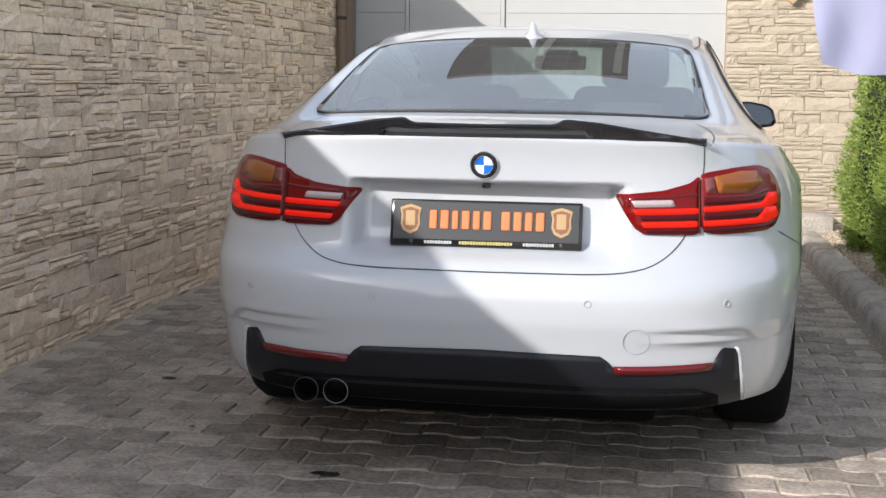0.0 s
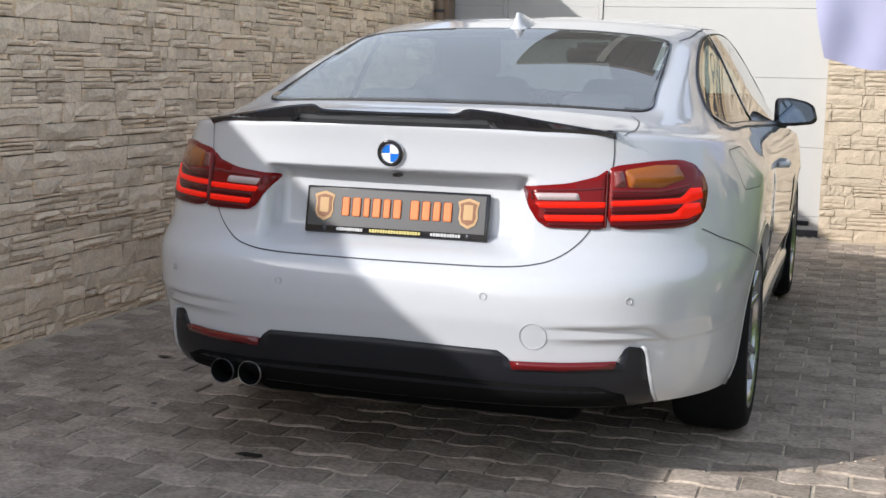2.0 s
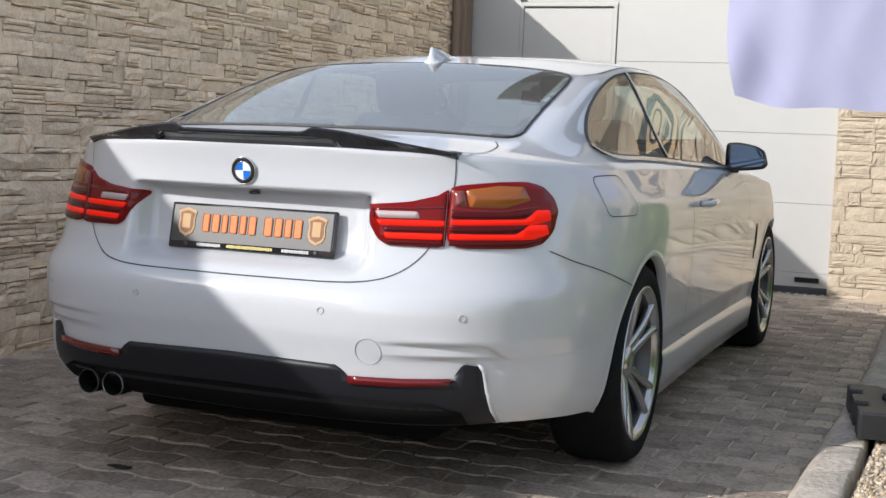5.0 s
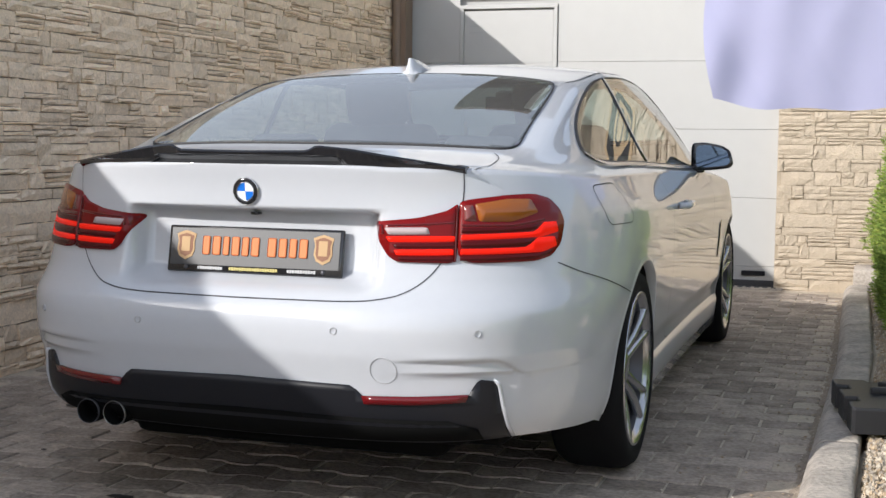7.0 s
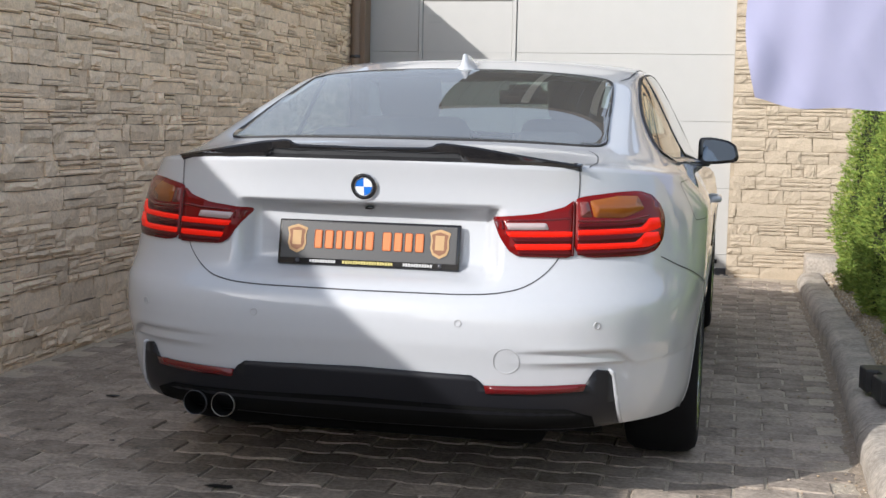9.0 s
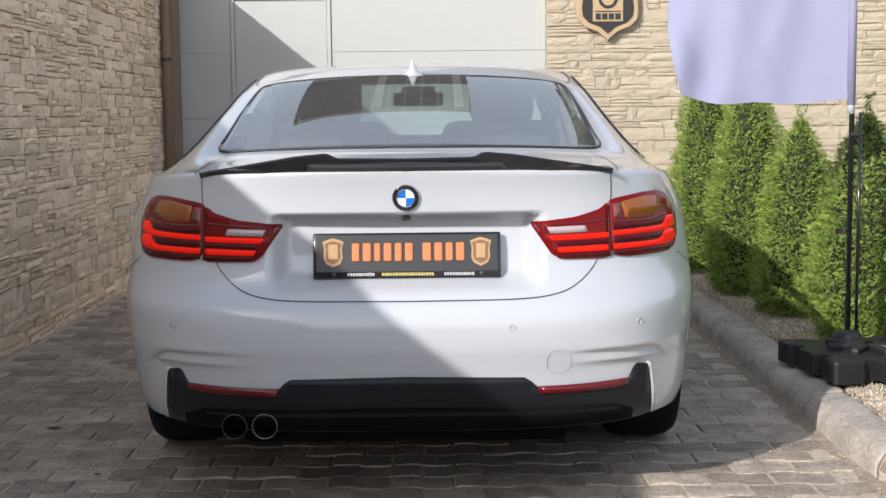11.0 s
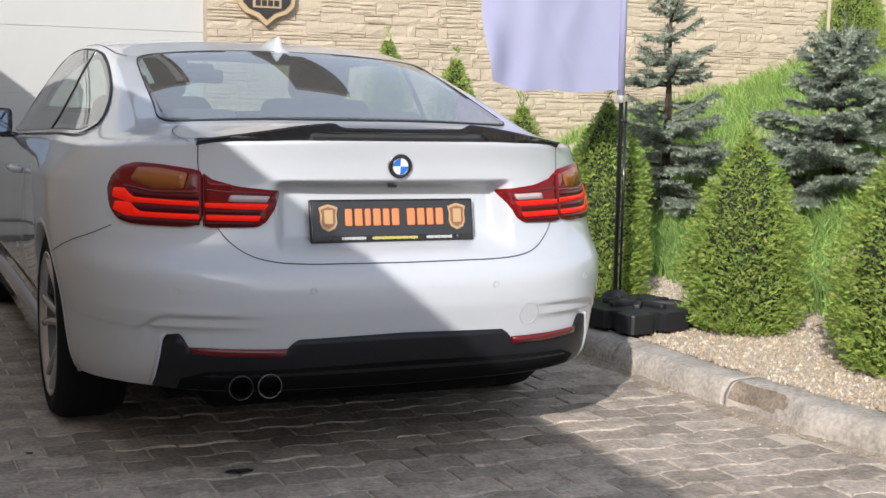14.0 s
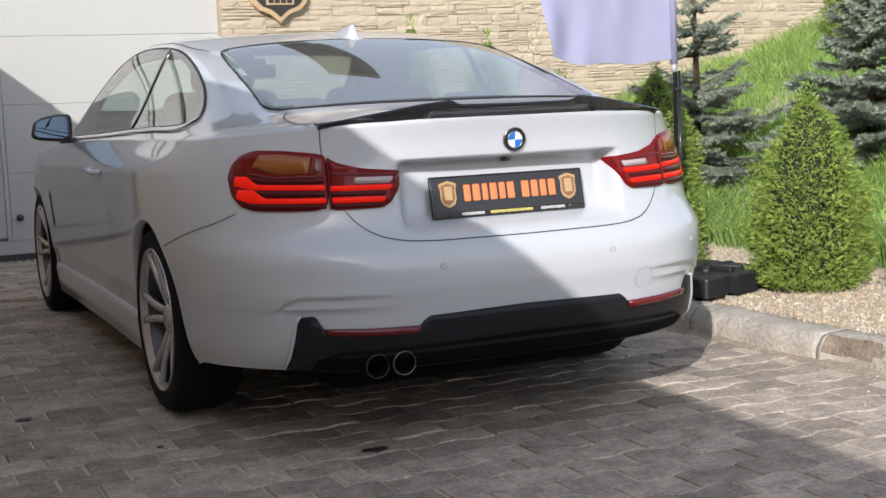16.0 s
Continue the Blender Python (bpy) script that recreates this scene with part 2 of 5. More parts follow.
def raw(name, verts, faces, mat, parent=None, label="", smooth_shade=True):
    me = bpy.data.meshes.new(name)
    me.from_pydata([tuple(map(float, v)) for v in verts], [], [tuple(map(int, f)) for f in faces])
    me.update()
    return mesh_object(name, me, mat, parent, label, smooth_shade)


def box(size, at=(0, 0, 0), bevel=0.0, m=None, segments=2):
    bm = bmesh.new()
    bmesh.ops.create_cube(bm, size=1, matrix=Matrix.Translation(at) @ Matrix.Diagonal((*size, 1)))
    if bevel:
        bmesh.ops.bevel(bm, geom=bm.edges[:], offset=bevel, segments=segments, affect="EDGES", profile=0.5)
    if m:
        bm.transform(m)
    return bm


def tube(points, radius, sides=10, caps=True):
    """Round bar along points; radius may be one number or one a point."""
    bm = bmesh.new()
    pts = [Vector(p) for p in points]
    rad = radius if isinstance(radius, (list, tuple)) else [radius] * len(pts)
    rings = []
    for i, p in enumerate(pts):
        d = (pts[min(i + 1, len(pts) - 1)] - pts[max(i - 1, 0)]).normalized()
        ref = Vector((0, 0, 1)) if abs(d.z) < 0.9 else Vector((1, 0, 0))
        u = d.cross(ref).normalized()
        v = d.cross(u)
        rings.append([bm.verts.new(p + (u * math.cos(k) + v * math.sin(k)) * rad[i])
                      for k in np.arange(sides) * 2 * math.pi / sides])
    for r, s in zip(rings, rings[1:]):
        for k in range(sides):
            bm.faces.new((r[k], r[(k + 1) % sides], s[(k + 1) % sides], s[k]))
    if caps:
        bm.faces.new(rings[0][::-1])
        bm.faces.new(rings[-1])
    bmesh.ops.recalc_face_normals(bm, faces=bm.faces[:])
    return bm


def lathe(profile, sides=48, axis="x"):
    """Ring from (along, radius) points turned round the axis."""
    bm = bmesh.new()
    rings = []
    for k in range(sides):
        c, s = math.cos(2 * math.pi * k / sides), math.sin(2 * math.pi * k / sides)
        rings.append([bm.verts.new((h, r * c, r * s) if axis == "x" else (r * c, r * s, h) if axis == "z" else (r * c, h, r * s))
                      for h, r in profile])
    for k in range(sides):
        a, b = rings[k], rings[(k + 1) % sides]
        for i in range(len(profile) - 1):
            bm.faces.new((a[i], a[i + 1], b[i + 1], b[i]))
    bmesh.ops.remove_doubles(bm, verts=bm.verts[:], dist=1e-6)
    bmesh.ops.recalc_face_normals(bm, faces=bm.faces[:])
    return bm


def slab(outline, thick, bevel=0.0):
    """Flat plate from an outline in x and z, its front at y = 0 and its back at y = thick."""
    bm = bmesh.new()
    f = bm.faces.new([bm.verts.new((x, 0, z)) for x, z in outline])
    r = bmesh.ops.extrude_face_region(bm, geom=[f])
    bmesh.ops.translate(bm, verts=[v for v in r["geom"] if isinstance(v, bmesh.types.BMVert)], vec=(0, thick, 0))
    bmesh.ops.recalc_face_normals(bm, faces=bm.faces[:])
    if bevel:
        front = [e for e in bm.edges if all(abs(v.co.y) < 1e-6 for v in e.verts)]
        bmesh.ops.bevel(bm, geom=front, offset=bevel, segments=2, affect="EDGES", profile=0.5)
    return bm


def bspline(ctrl, n):
    """Clamped cubic curve by control points, n samples."""
    p = np.asarray(ctrl, float)
    k, deg = len(p), 3
    knots = np.concatenate([[0] * deg, np.linspace(0, 1, k - deg + 1), [1] * deg])
    t = np.linspace(0, 1 - 1e-9, n)
    b = np.array([(knots[:-1] <= u) & (u < knots[1:]) for u in t], float)
    for d in range(1, deg + 1):
        nb = np.zeros((n, b.shape[1] - 1))
        for i in range(b.shape[1] - 1):
            l0, l1 = knots[i + d] - knots[i], knots[i + d + 1] - knots[i + 1]
            nb[:, i] = (b[:, i] * (t - knots[i]) / l0 if l0 > 0 else 0) + (b[:, i + 1] * (knots[i + d + 1] - t) / l1 if l1 > 0 else 0)
        b = nb
    return b @ p


# ---- car body surface: half outline at each height, from the rear centre round the side to the nose ----
def tab(v, xs, ys):
    return np.interp(v, xs, ys)


def eased(xs, ys, sigma, step):
    """Table with its kinks rounded over about sigma."""
    g = np.arange(xs[0] - 4 * sigma, xs[-1] + 4 * sigma, step)
    lo, hi = (ys[1] - ys[0]) / (xs[1] - xs[0]), (ys[-1] - ys[-2]) / (xs[-1] - xs[-2])
    v = np.interp(g, xs, ys) + lo * np.minimum(g - xs[0], 0) + hi * np.maximum(g - xs[-1], 0)
    k = np.exp(-.5 * (np.arange(-int(3 * sigma / step), int(3 * sigma / step) + 1) * step / sigma) ** 2)
    n = len(k) // 2
    out = np.convolve(np.pad(v, n, mode="edge"), k / k.sum(), "valid")
    return g, out


def smooth(e0, e1, v):
    t = np.clip((v - e0) / (e1 - e0), 0, 1)
    return t * t * (3 - 2 * t)


ZT = [.20, .26, .30, .36, .42, .50, .57, .615, .645, .68, .74, .86, .93, .99]
YT = [.02, -.04, -.085, -.105, -.115, -.137, -.142, -.132, -.10, -.072, -.058, -.050, -.056, -.072]
WT = [.865, .884, .890, .894, .898, .904, .908, .911, .912, .912, .910, .886, .858, .815]
REAR_AXLE, FRONT_AXLE, TYRE_R = 0.937, 3.747, 0.327
NOSE = 4.47


YS, WS = eased(ZT, YT, .011, .002), eased(ZT, WT, .03, .004)
TAPER = eased([.8, 1.2, 1.7, 2.4, 3.1, 3.72], [1, 1, .985, .975, .975, .985], .15, .01)


def rear_y(z):
    return tab(z, *YS)


def half_width(z):
    return tab(z, *WS)


def rear_curve(z):
    """Exponents and depth of the rounded tail at a height."""
    return tab(z, [.3, .6, .9], [4.0, 4.0, 3.1]), tab(z, [.3, .6, .9], [2.85, 2.83, 3.05]), .95


def dense_outline(z):
    """Points (x, y) of the right half outline at height z."""
    w, yr = half_width(z), rear_y(z)
    n, m, d = rear_curve(z)
    th = np.linspace(0, np.pi / 2, 140)
    sx, cy = np.sin(th) ** (2 / n), np.cos(th) ** (2 / m)
    x, y = w * sx, yr + d * (1 - cy)
    ys = np.linspace(yr + d, 3.72, 60)[1:]
    xs = w * tab(ys, *TAPER)
    df = NOSE - 3.72 - tab(z, [.2, .5, .7, .95], [.12, .0, .03, .35])
    th = np.linspace(0, np.pi / 2, 60)[1:]
    xf, yf = w * .985 * np.cos(th) ** (2 / 2.6), 3.72 + df * np.sin(th) ** (2 / 2.2)
    return np.concatenate([x, xs, xf]), np.concatenate([y, ys, yf])


def carve(x, z):
    """How far the rear face is pressed in: number plate bay and the folds over the reflectors."""
    ax = abs(x)
    bay = .072 * smooth(.385, .335, ax) * smooth(.868, .860, z) * smooth(.655, .70, z)
    edge = .490 - .045 * smooth(.67, .755, ax) ** 2
    upper = .013 * smooth(.40, .62, ax) * smooth(.765, .740, ax) * smooth(edge, edge - .007, z) * tab(z, [.452, edge - .007], [.15, 1])
    lower = .013 * smooth(.40, .60, ax) * smooth(.742, .715, ax) * smooth(.456, .449, z) * tab(z, [.36, .449], [0, 1])
    lip = -.004 * smooth(.45, .60, ax) * smooth(edge, edge + .004, z) * smooth(.520, .496, z)
    return bay + upper + lower + lip


def swage(y, z):
    """How far the flank stands out: tucked rocker, shoulder crease and the swelling over the rear wheel."""
    top = tab(y, [.3, 1.9, 3.4], [.855, .828, .80])
    tent = np.clip(min((z - top + .13) / .13, (top + .075 - z) / .075), 0, 1)
    out = -.010 * smooth(.40, .33, z) * smooth(.9, 1.3, y) + .018 * tent * smooth(.38, .85, y) * smooth(3.9, 3.2, y)
    return out + .010 * math.exp(-((y - 1.0) / .5) ** 2) * smooth(.38, .7, y) * smooth(.45, .62, z) * smooth(.95, .86, z)


def opening_y(z):
    """Rear edge of the rear wheel opening: round above, straight down to the foot of the bumper."""
    if z < .40:
        return tab(z, [.24, .40], [.548, .5927])
    return REAR_AXLE - math.sqrt(.352 ** 2 - (min(z, .60) - TYRE_R) ** 2)


def skin(a, z, lift=0.0):
    """Place on the body a metres round from the rear centre (negative to the left) at height z, lifted off along the level normal."""
    x, y = dense_outline(z)
    s = np.concatenate([[0], np.cumsum(np.hypot(np.diff(x), np.diff(y)))])
    q = abs(a)
    px, py = np.interp(q, s, x), np.interp(q, s, y)
    tx = np.interp(q + .01, s, x) - np.interp(max(q - .01, 0), s, x)
    ty = np.interp(q + .01, s, y) - np.interp(max(q - .01, 0), s, y)
    k = np.hypot(tx, ty) + 1e-9
    nx, ny = ty / k, -tx / k
    if q < 1e-6:
        nx, ny = 0.0, -1.0
    py += carve(px, z) if py < .5 else 0
    px += swage(py, z) if py > .4 and px > .5 else 0
    px, py = px + nx * lift, py + ny * lift
    return (px if a >= 0 else -px, py, z)

# ---- ground ----
KERB_Y = [-9.0, -4.0, -2.2, -1.2, -0.7, -0.1, 0.5, 3.0, 5.9]
KERB_X = [3.4, 2.35, 1.85, 1.62, 1.53, 1.45, 1.43, 1.47, 1.43]


def kerb_x(y):
    return tab(y, KERB_Y, KERB_X)


def bank(x, y):
    """Height of the ground: flat drive, gravel bed behind the kerb, grass bank rising from it."""
    d = x - kerb_x(y) - 0.14
    rise = tab(d, [0, 0.05, 0.8, 1.3, 2.6, 5.0, 12, 40, 600], [0, 0.10, 0.14, 0.25, 0.86, 1.55, 2.6, 3.2, 3.2])
    return -0.0055 + (rise + .0055 if d > 0 else 0) * smooth(-14, -7, y)


def lumps(x, y):
    return noise.noise((x * 1.3, y * 1.3, 0)) * .03 * smooth(.8, 1.6, x - kerb_x(y) - .14)


def ground():
    xs = np.concatenate([[-600, -200, -60, -20, -6], np.arange(-2.2, 1.2, .6), np.arange(1.3, 9, .12), [10, 12, 16, 25, 60, 200, 600]])
    ys = np.concatenate([[-600, -200, -60, -25], np.arange(-14, 7, .2), [8, 10, 14, 25, 60, 200, 600]])
    v = [(x, y, bank(x, y) + lumps(x, y)) for y in ys for x in xs]
    n = len(xs)
    f = [(j * n + i, j * n + i + 1, (j + 1) * n + i + 1, (j + 1) * n + i) for j in range(len(ys) - 1) for i in range(n - 1)]
    tagged(raw("ground", v, f, M["soil"]), "sandy soil under the paving and the grass bank", "ground", kind="structure")


ground()

# ---- walls and garage front ----
WALL_X, BACK_Y, DOOR_Y = -2.0, 6.40, 6.52
JAMB_L, JAMB_R = -1.90, 0.935


def wall_top(y):
    return 2.215 + 0.0426 * y


def solid(name, verts8, mat, label, category):
    f = [(0, 1, 2, 3), (7, 6, 5, 4), (0, 4, 5, 1), (1, 5, 6, 2), (2, 6, 7, 3), (3, 7, 4, 0)]
    return tagged(raw(name, verts8, f, mat, smooth_shade=False), label, category, kind="structure")


wall_west = solid("wall_west", [(WALL_X - .03, -10, -.3), (WALL_X - .03, BACK_Y + .4, -.3), (WALL_X - .03, BACK_Y + .4, wall_top(6.8)), (WALL_X - .03, -10, wall_top(-10)),
                  (WALL_X - .30, -10, -.3), (WALL_X - .30, BACK_Y + .4, -.3), (WALL_X - .30, BACK_Y + .4, wall_top(6.8)), (WALL_X - .30, -10, wall_top(-10))],
                  M["mortar"], "grey-beige ledge stone boundary wall beside the drive", "wall")
wall_north = solid("wall_north", [(JAMB_R, BACK_Y + .03, -.3), (16, BACK_Y + .03, -.3), (16, BACK_Y + .03, 3.6), (JAMB_R, BACK_Y + .03, 3.6),
                   (JAMB_R, BACK_Y + .40, -.3), (16, BACK_Y + .40, -.3), (16, BACK_Y + .40, 3.6), (JAMB_R, BACK_Y + .40, 3.6)],
                   M["sand_back"], "cream ledge stone house wall beside the garage", "wall")
solid("wall_lintel", [(WALL_X - .03, BACK_Y, 2.75), (JAMB_R, BACK_Y, 2.75), (JAMB_R, BACK_Y, 3.6), (WALL_X - .03, BACK_Y, 3.6),
      (WALL_X - .03, BACK_Y + .4, 2.75), (JAMB_R, BACK_Y + .4, 2.75), (JAMB_R, BACK_Y + .4, 3.6), (WALL_X - .03, BACK_Y + .4, 3.6)],
      M["door_white"], "white rendered wall over the garage door", "wall")


def canopy():
    g = thing("canopy", "dark brown board canopy jutting from the house over the garage", "canopy", (-.335, 5.65, 3.80))
    for i in range(11):
        part("board", box((1.43 / 11 - .004, 2.3, .03), (-.715 + 1.43 / 11 * (i + .5), 0, .015), .003), M["canopy_wood"], g, smooth_shade=False)
    for i in range(4):
        part("board", box((.11, 1.45, .03), (1.70 + .115 * i, -.42, .015), .003), M["canopy_wood"], g, smooth_shade=False)
    for x in (-.66, 0, .66):
        part("beam", box((.08, 1.70, .10), (x, .25, .082), .006), M["canopy_wood"], g, smooth_shade=False)
    part("beam", box((.30, 1.30, .08), (1.87, .35, .071), .006), M["canopy_wood"], g, smooth_shade=False)
    for x in (-.02, .62):
        part("white_batten", box((.07, 1.9, .02), (x, -.15, -.012), .003), M["door_white"], g, "white painted batten", smooth_shade=False)
    part("bearer", box((2.76, .16, .20), (.665, .95, -.10), .006), M["canopy_wood"], g, smooth_shade=False)


canopy()


def garage_door():
    g = thing("garage_door", "white sectional garage door with a wicket door, half in shade", "garage door", (0, DOOR_Y, 0))
    lines = [0.02, 0.15, 0.65, 1.15, 1.65, 2.15, 2.75]
    wl, wr, wt = -1.50, -0.72, 2.07
    for a, b in zip(lines, lines[1:]):
        if b - a < .2:
            spans = [(JAMB_L, JAMB_R)]
        elif a < wt:
            spans = [(JAMB_L, wl), (wr, JAMB_R)]
        else:
            spans = [(JAMB_L, JAMB_R)]
        for x0, x1 in spans:
            part("panel", box((x1 - x0 - .002, .04, b - a - .002), ((x0 + x1) / 2, .02, (a + b) / 2), .002), M["door_white"], g, smooth_shade=False)
    w = part("wicket_door", box((wr - wl - .07, .04, wt - .15 - .05), ((wl + wr) / 2, .016, (wt + .15) / 2), .004), M["door_white"], g, "white wicket door leaf", smooth_shade=False)
    for z in (.65, 1.15, 1.65):
        part("joint", box((wr - wl - .07, .006, .008), ((wl + wr) / 2, -.004, z)), M["door_line"], w, smooth_shade=False)
    for x in (wl + .018, wr - .018):
        part("door_frame", box((.03, .05, wt - .15), (x, .012, (wt + .15) / 2), .004), M["door_white"], g, smooth_shade=False)
    part("door_frame", box((wr - wl, .05, .03), ((wl + wr) / 2, .012, wt + .005), .004), M["door_white"], g, smooth_shade=False)
    part("seal", box((JAMB_R - JAMB_L, .05, .05), ((JAMB_R + JAMB_L) / 2, .01, .024), .006), M["seam"], g, "black rubber bottom seal", smooth_shade=False)
    part("lock_plate", box((.035, .012, .16), (wl + .06, -.008, 1.12), .004), M["alloy"], g, smooth_shade=False)
    part("knob", lathe([(-.05, 0), (-.05, .022), (-.035, .028), (-.01, .012), (0, .012)], 16, "y"), M["black_gloss"], g).location = (-.66, 0, .32)
    for z in (1.93, 1.88):
        part("vent_slot", box((.10, .006, .012), (-1.37, -.006, z)), M["door_line"], g, smooth_shade=False)
    part("hand_grip", box((.17, .02, .035), (.78, -.006, .10), .006), M["grille_plastic"], g, smooth_shade=False)
    back = part("backing", box((JAMB_R - JAMB_L + .08, .02, 2.9), ((JAMB_R + JAMB_L) / 2, .06, 1.4)), M["door_line"], g, smooth_shade=False)


garage_door()


def downpipe():
    g = thing("downpipe", "brown metal corner strip and downpipe beside the garage door", "downpipe", (-1.95, BACK_Y - .02, 0))
    part("pipe", tube([(-.015, -.02, 0), (-.015, -.02, 3.0)], .038, 14), M["pipe"], g)
    part("corner_strip", box((.05, .16, 3.0), (.035, .05, 1.5), .006), M["pipe"], g, smooth_shade=False)
    for z in (.5, 1.6, 2.6):
        part("clip", lathe([(-.012, .036), (-.012, .043), (.012, .043), (.012, .036)], 14, "z"), M["dark_metal"], g).location = (-.015, -.02, z)


downpipe()


def drain():
    g = thing("drain_channel", "grey slotted drain channel before the garage door", "drain", (0, DOOR_Y - .10, 0))
    part("channel", box((2.9, .12, .05), (-.45, 0, -.018), .003), M["kerb"], g, smooth_shade=False)
    for i in range(48):
        part("slot", box((.034, .06, .006), (-1.86 + i * .0595, 0, .008)), M["seam"], g, smooth_shade=False)


drain()


def wall_sign():
    """Shield-shaped sign on the house wall."""
    g = thing("shield_sign", "gold and black shield-shaped sign fixed to the stone wall", "sign", (1.396, BACK_Y - .045, 1.71))

    def shield(k, drop):
        return [(x * k, .30 + (z - .30) * k - drop) for x, z in
                [(0, 0), (.075, .065), (.17, .10), (.225, .155), (.235, .23), (.225, .33), (.245, .45), (.20, .56), (.09, .57), (0, .62),
                 (-.09, .57), (-.20, .56), (-.245, .45), (-.225, .33), (-.235, .23), (-.225, .155), (-.17, .10), (-.075, .065)]]
    part("rim", slab(shield(1.0, 0), .035, .006), M["shield_gold"], g, smooth_shade=False)
    f = part("field", slab(shield(.84, 0), .01), M["shield_dark"], g, smooth_shade=False)
    f.location.y = -.006
    part("tablet", slab([(-.115, .14), (.115, .14), (.115, .42), (-.115, .42)], .012, .003), M["shield_gold"], g, smooth_shade=False).location.y = -.014
    for x0, x1, z0, z1 in ((-.095, -.055, .155, .20), (-.045, -.005, .155, .20), (.005, .045, .155, .20), (.055, .095, .155, .20)):
        part("mark", box((x1 - x0, .004, z1 - z0), ((x0 + x1) / 2, -.016, (z0 + z1) / 2)), M["shield_dark"], g, smooth_shade=False)
    part("mark", lathe([(-.017, .05), (-.019, .062), (-.017, .074)], 24, "y"), M["shield_dark"], g).location.z = .31
    part("divider", box((.20, .004, .008), (0, -.016, .215)), M["shield_dark"], g, smooth_shade=False)


wall_sign()


# ---- kerb ----
def kerbs():
    lengths = [(5.92, 4.953), (4.947, 3.953), (3.947, 2.953), (2.947, 1.953), (1.947, 1.083), (1.077, .273), (.267, -.522), (-.528, -1.302), (-1.308, -2.1), (-2.106, -3.0), (-3.006, -4.0), (-4.006, -5.0)]
    rng = random.Random(5)
    for a, b in lengths:
        g = thing("kerb_stone", "weathered grey concrete kerb stone along the gravel bed", "kerb", (kerb_x((a + b) / 2), (a + b) / 2, 0), "kerb stones along the drive", "structure")
        n = 36
        broken = abs(a - .267) < .01
        bm = bmesh.new()
        prof = [(0, -.10), (.002, .046), (.007, .066), (.026, .092), (.034, .099), (.050, .1055), (.145, .111), (.155, .106), (.158, .098), (.158, -.10)]
        rings = []
        for i in range(n + 1):
            y = a + (b - a) * i / n
            end = .002 if i in (0, n) else 0
            ring = []
            for px, pz in prof:
                low = .005 * noise.noise((y * 9, px * 30, pz * 30)) + .0035 * noise.noise((y * 28, px * 60, pz * 60 + 5))
                chip = .016 * smooth(.02, .06, a - y) * smooth(.42, .34, a - y) * (1 + .5 * noise.noise((y * 22, pz * 40, 1))) if broken and .04 < pz < .112 and px < .05 else 0
                ring.append(bm.verts.new((kerb_x(y) - kerb_x((a + b) / 2) + px + low * .7 + chip, y - (a + b) / 2, pz - (end if pz > 0 else 0) + low - chip * .5)))
            rings.append(ring)
        for r, s in zip(rings, rings[1:]):
            for k in range(len(prof) - 1):
                bm.faces.new((r[k], r[k + 1], s[k + 1], s[k]))
        bm.faces.new(rings[0][::-1]), bm.faces.new(rings[-1])
        bmesh.ops.recalc_face_normals(bm, faces=bm.faces[:])
        if broken:
            for f in bm.faces:
                c = f.calc_center_median()
                along = a - (c.y + (a + b) / 2)
                f.material_index = int(.045 < c.z < .102 and .03 < along < .30 + .08 * noise.noise((along * 20, c.z * 60, 0)) and len(f.verts) == 4)
        stone = part("stone", bm, [M["kerb"], M["kerb_broken"]] if broken else M["kerb"], g, "grey concrete kerb stone with a broken brown edge" if broken else "")
        for f in stone.data.polygons:
            f.use_smooth = len(f.vertices) < 5
    g = thing("kerb_block", "upright concrete block ending the kerb at the house wall", "kerb", (1.60, 6.15, 0), kind="structure")
    part("block", box((.22, .40, .26), (0, 0, .08), .012), M["kerb"], g)


kerbs()


def sand_drift():
    """Sand and grit lying along the foot of the kerb."""
    v, f = [], []
    ys = np.arange(5.9, -3.6, -.02)
    for y in ys:
        k = 1 + .45 * noise.noise((y * 3, 0, 0)) + .4 * noise.noise((y * 15, 2, 0))
        for t in (0, .25, .5, .75, 1):
            x = kerb_x(y) + .012 - (.045 * k) * t
            v.append((x, y, .016 * k * (1 - t) ** 1.5 + .0035 * noise.noise((x * 70, y * 70, 0)) * (1 - t) - (.006 if t == 1 else 0)))
    for i in range(len(ys) - 1):
        for j in range(4):
            a = i * 5 + j
            f.append((a, a + 1, a + 6, a + 5))
    tagged(raw("sand_drift", v, f, M["drift"]), "loose sand and grit along the foot of the kerb", "sand", kind="stuff")


sand_drift()

# ---- the car ----
car = thing("car", "white two-door coupe with black boot spoiler, parked on pavers", "car")

ZTOP_Y = [-.1, 0, .15, .4, 1.0, 1.6, 2.2, 3.0, 3.5, 4.0, 4.5]
ZTOP_Z = [.985, .982, .970, .958, .955, .950, .938, .922, .90, .84, .70]
ZLOW_Y = [-.1, .15, .35, .55, .7, 3.0, 4.0, 4.6]
ZLOW_Z = [.268, .263, .253, .245, .22, .19, .19, .20]
ROOF_Y = [-.1, 0, .2, .36, .45, .8, 1.2, 1.5, 1.9, 2.3, 2.6, 2.9, 3.25, 3.4, 4.0, 4.45]
ROOF_Z = [.985, .995, 1.018, 1.030, 1.052, 1.168, 1.288, 1.341, 1.368, 1.358, 1.32, 1.215, 1.03, .985, .925, .74]
RAIL_Y = [0, .1, .3, .45, .8, 1.2, 1.67, 2.1, 2.5, 2.9, 3.3, 3.5, 4.4]
RAIL_X = [.55, .60, .64, .665, .655, .628, .630, .628, .635, .675, .72, .62, .3]
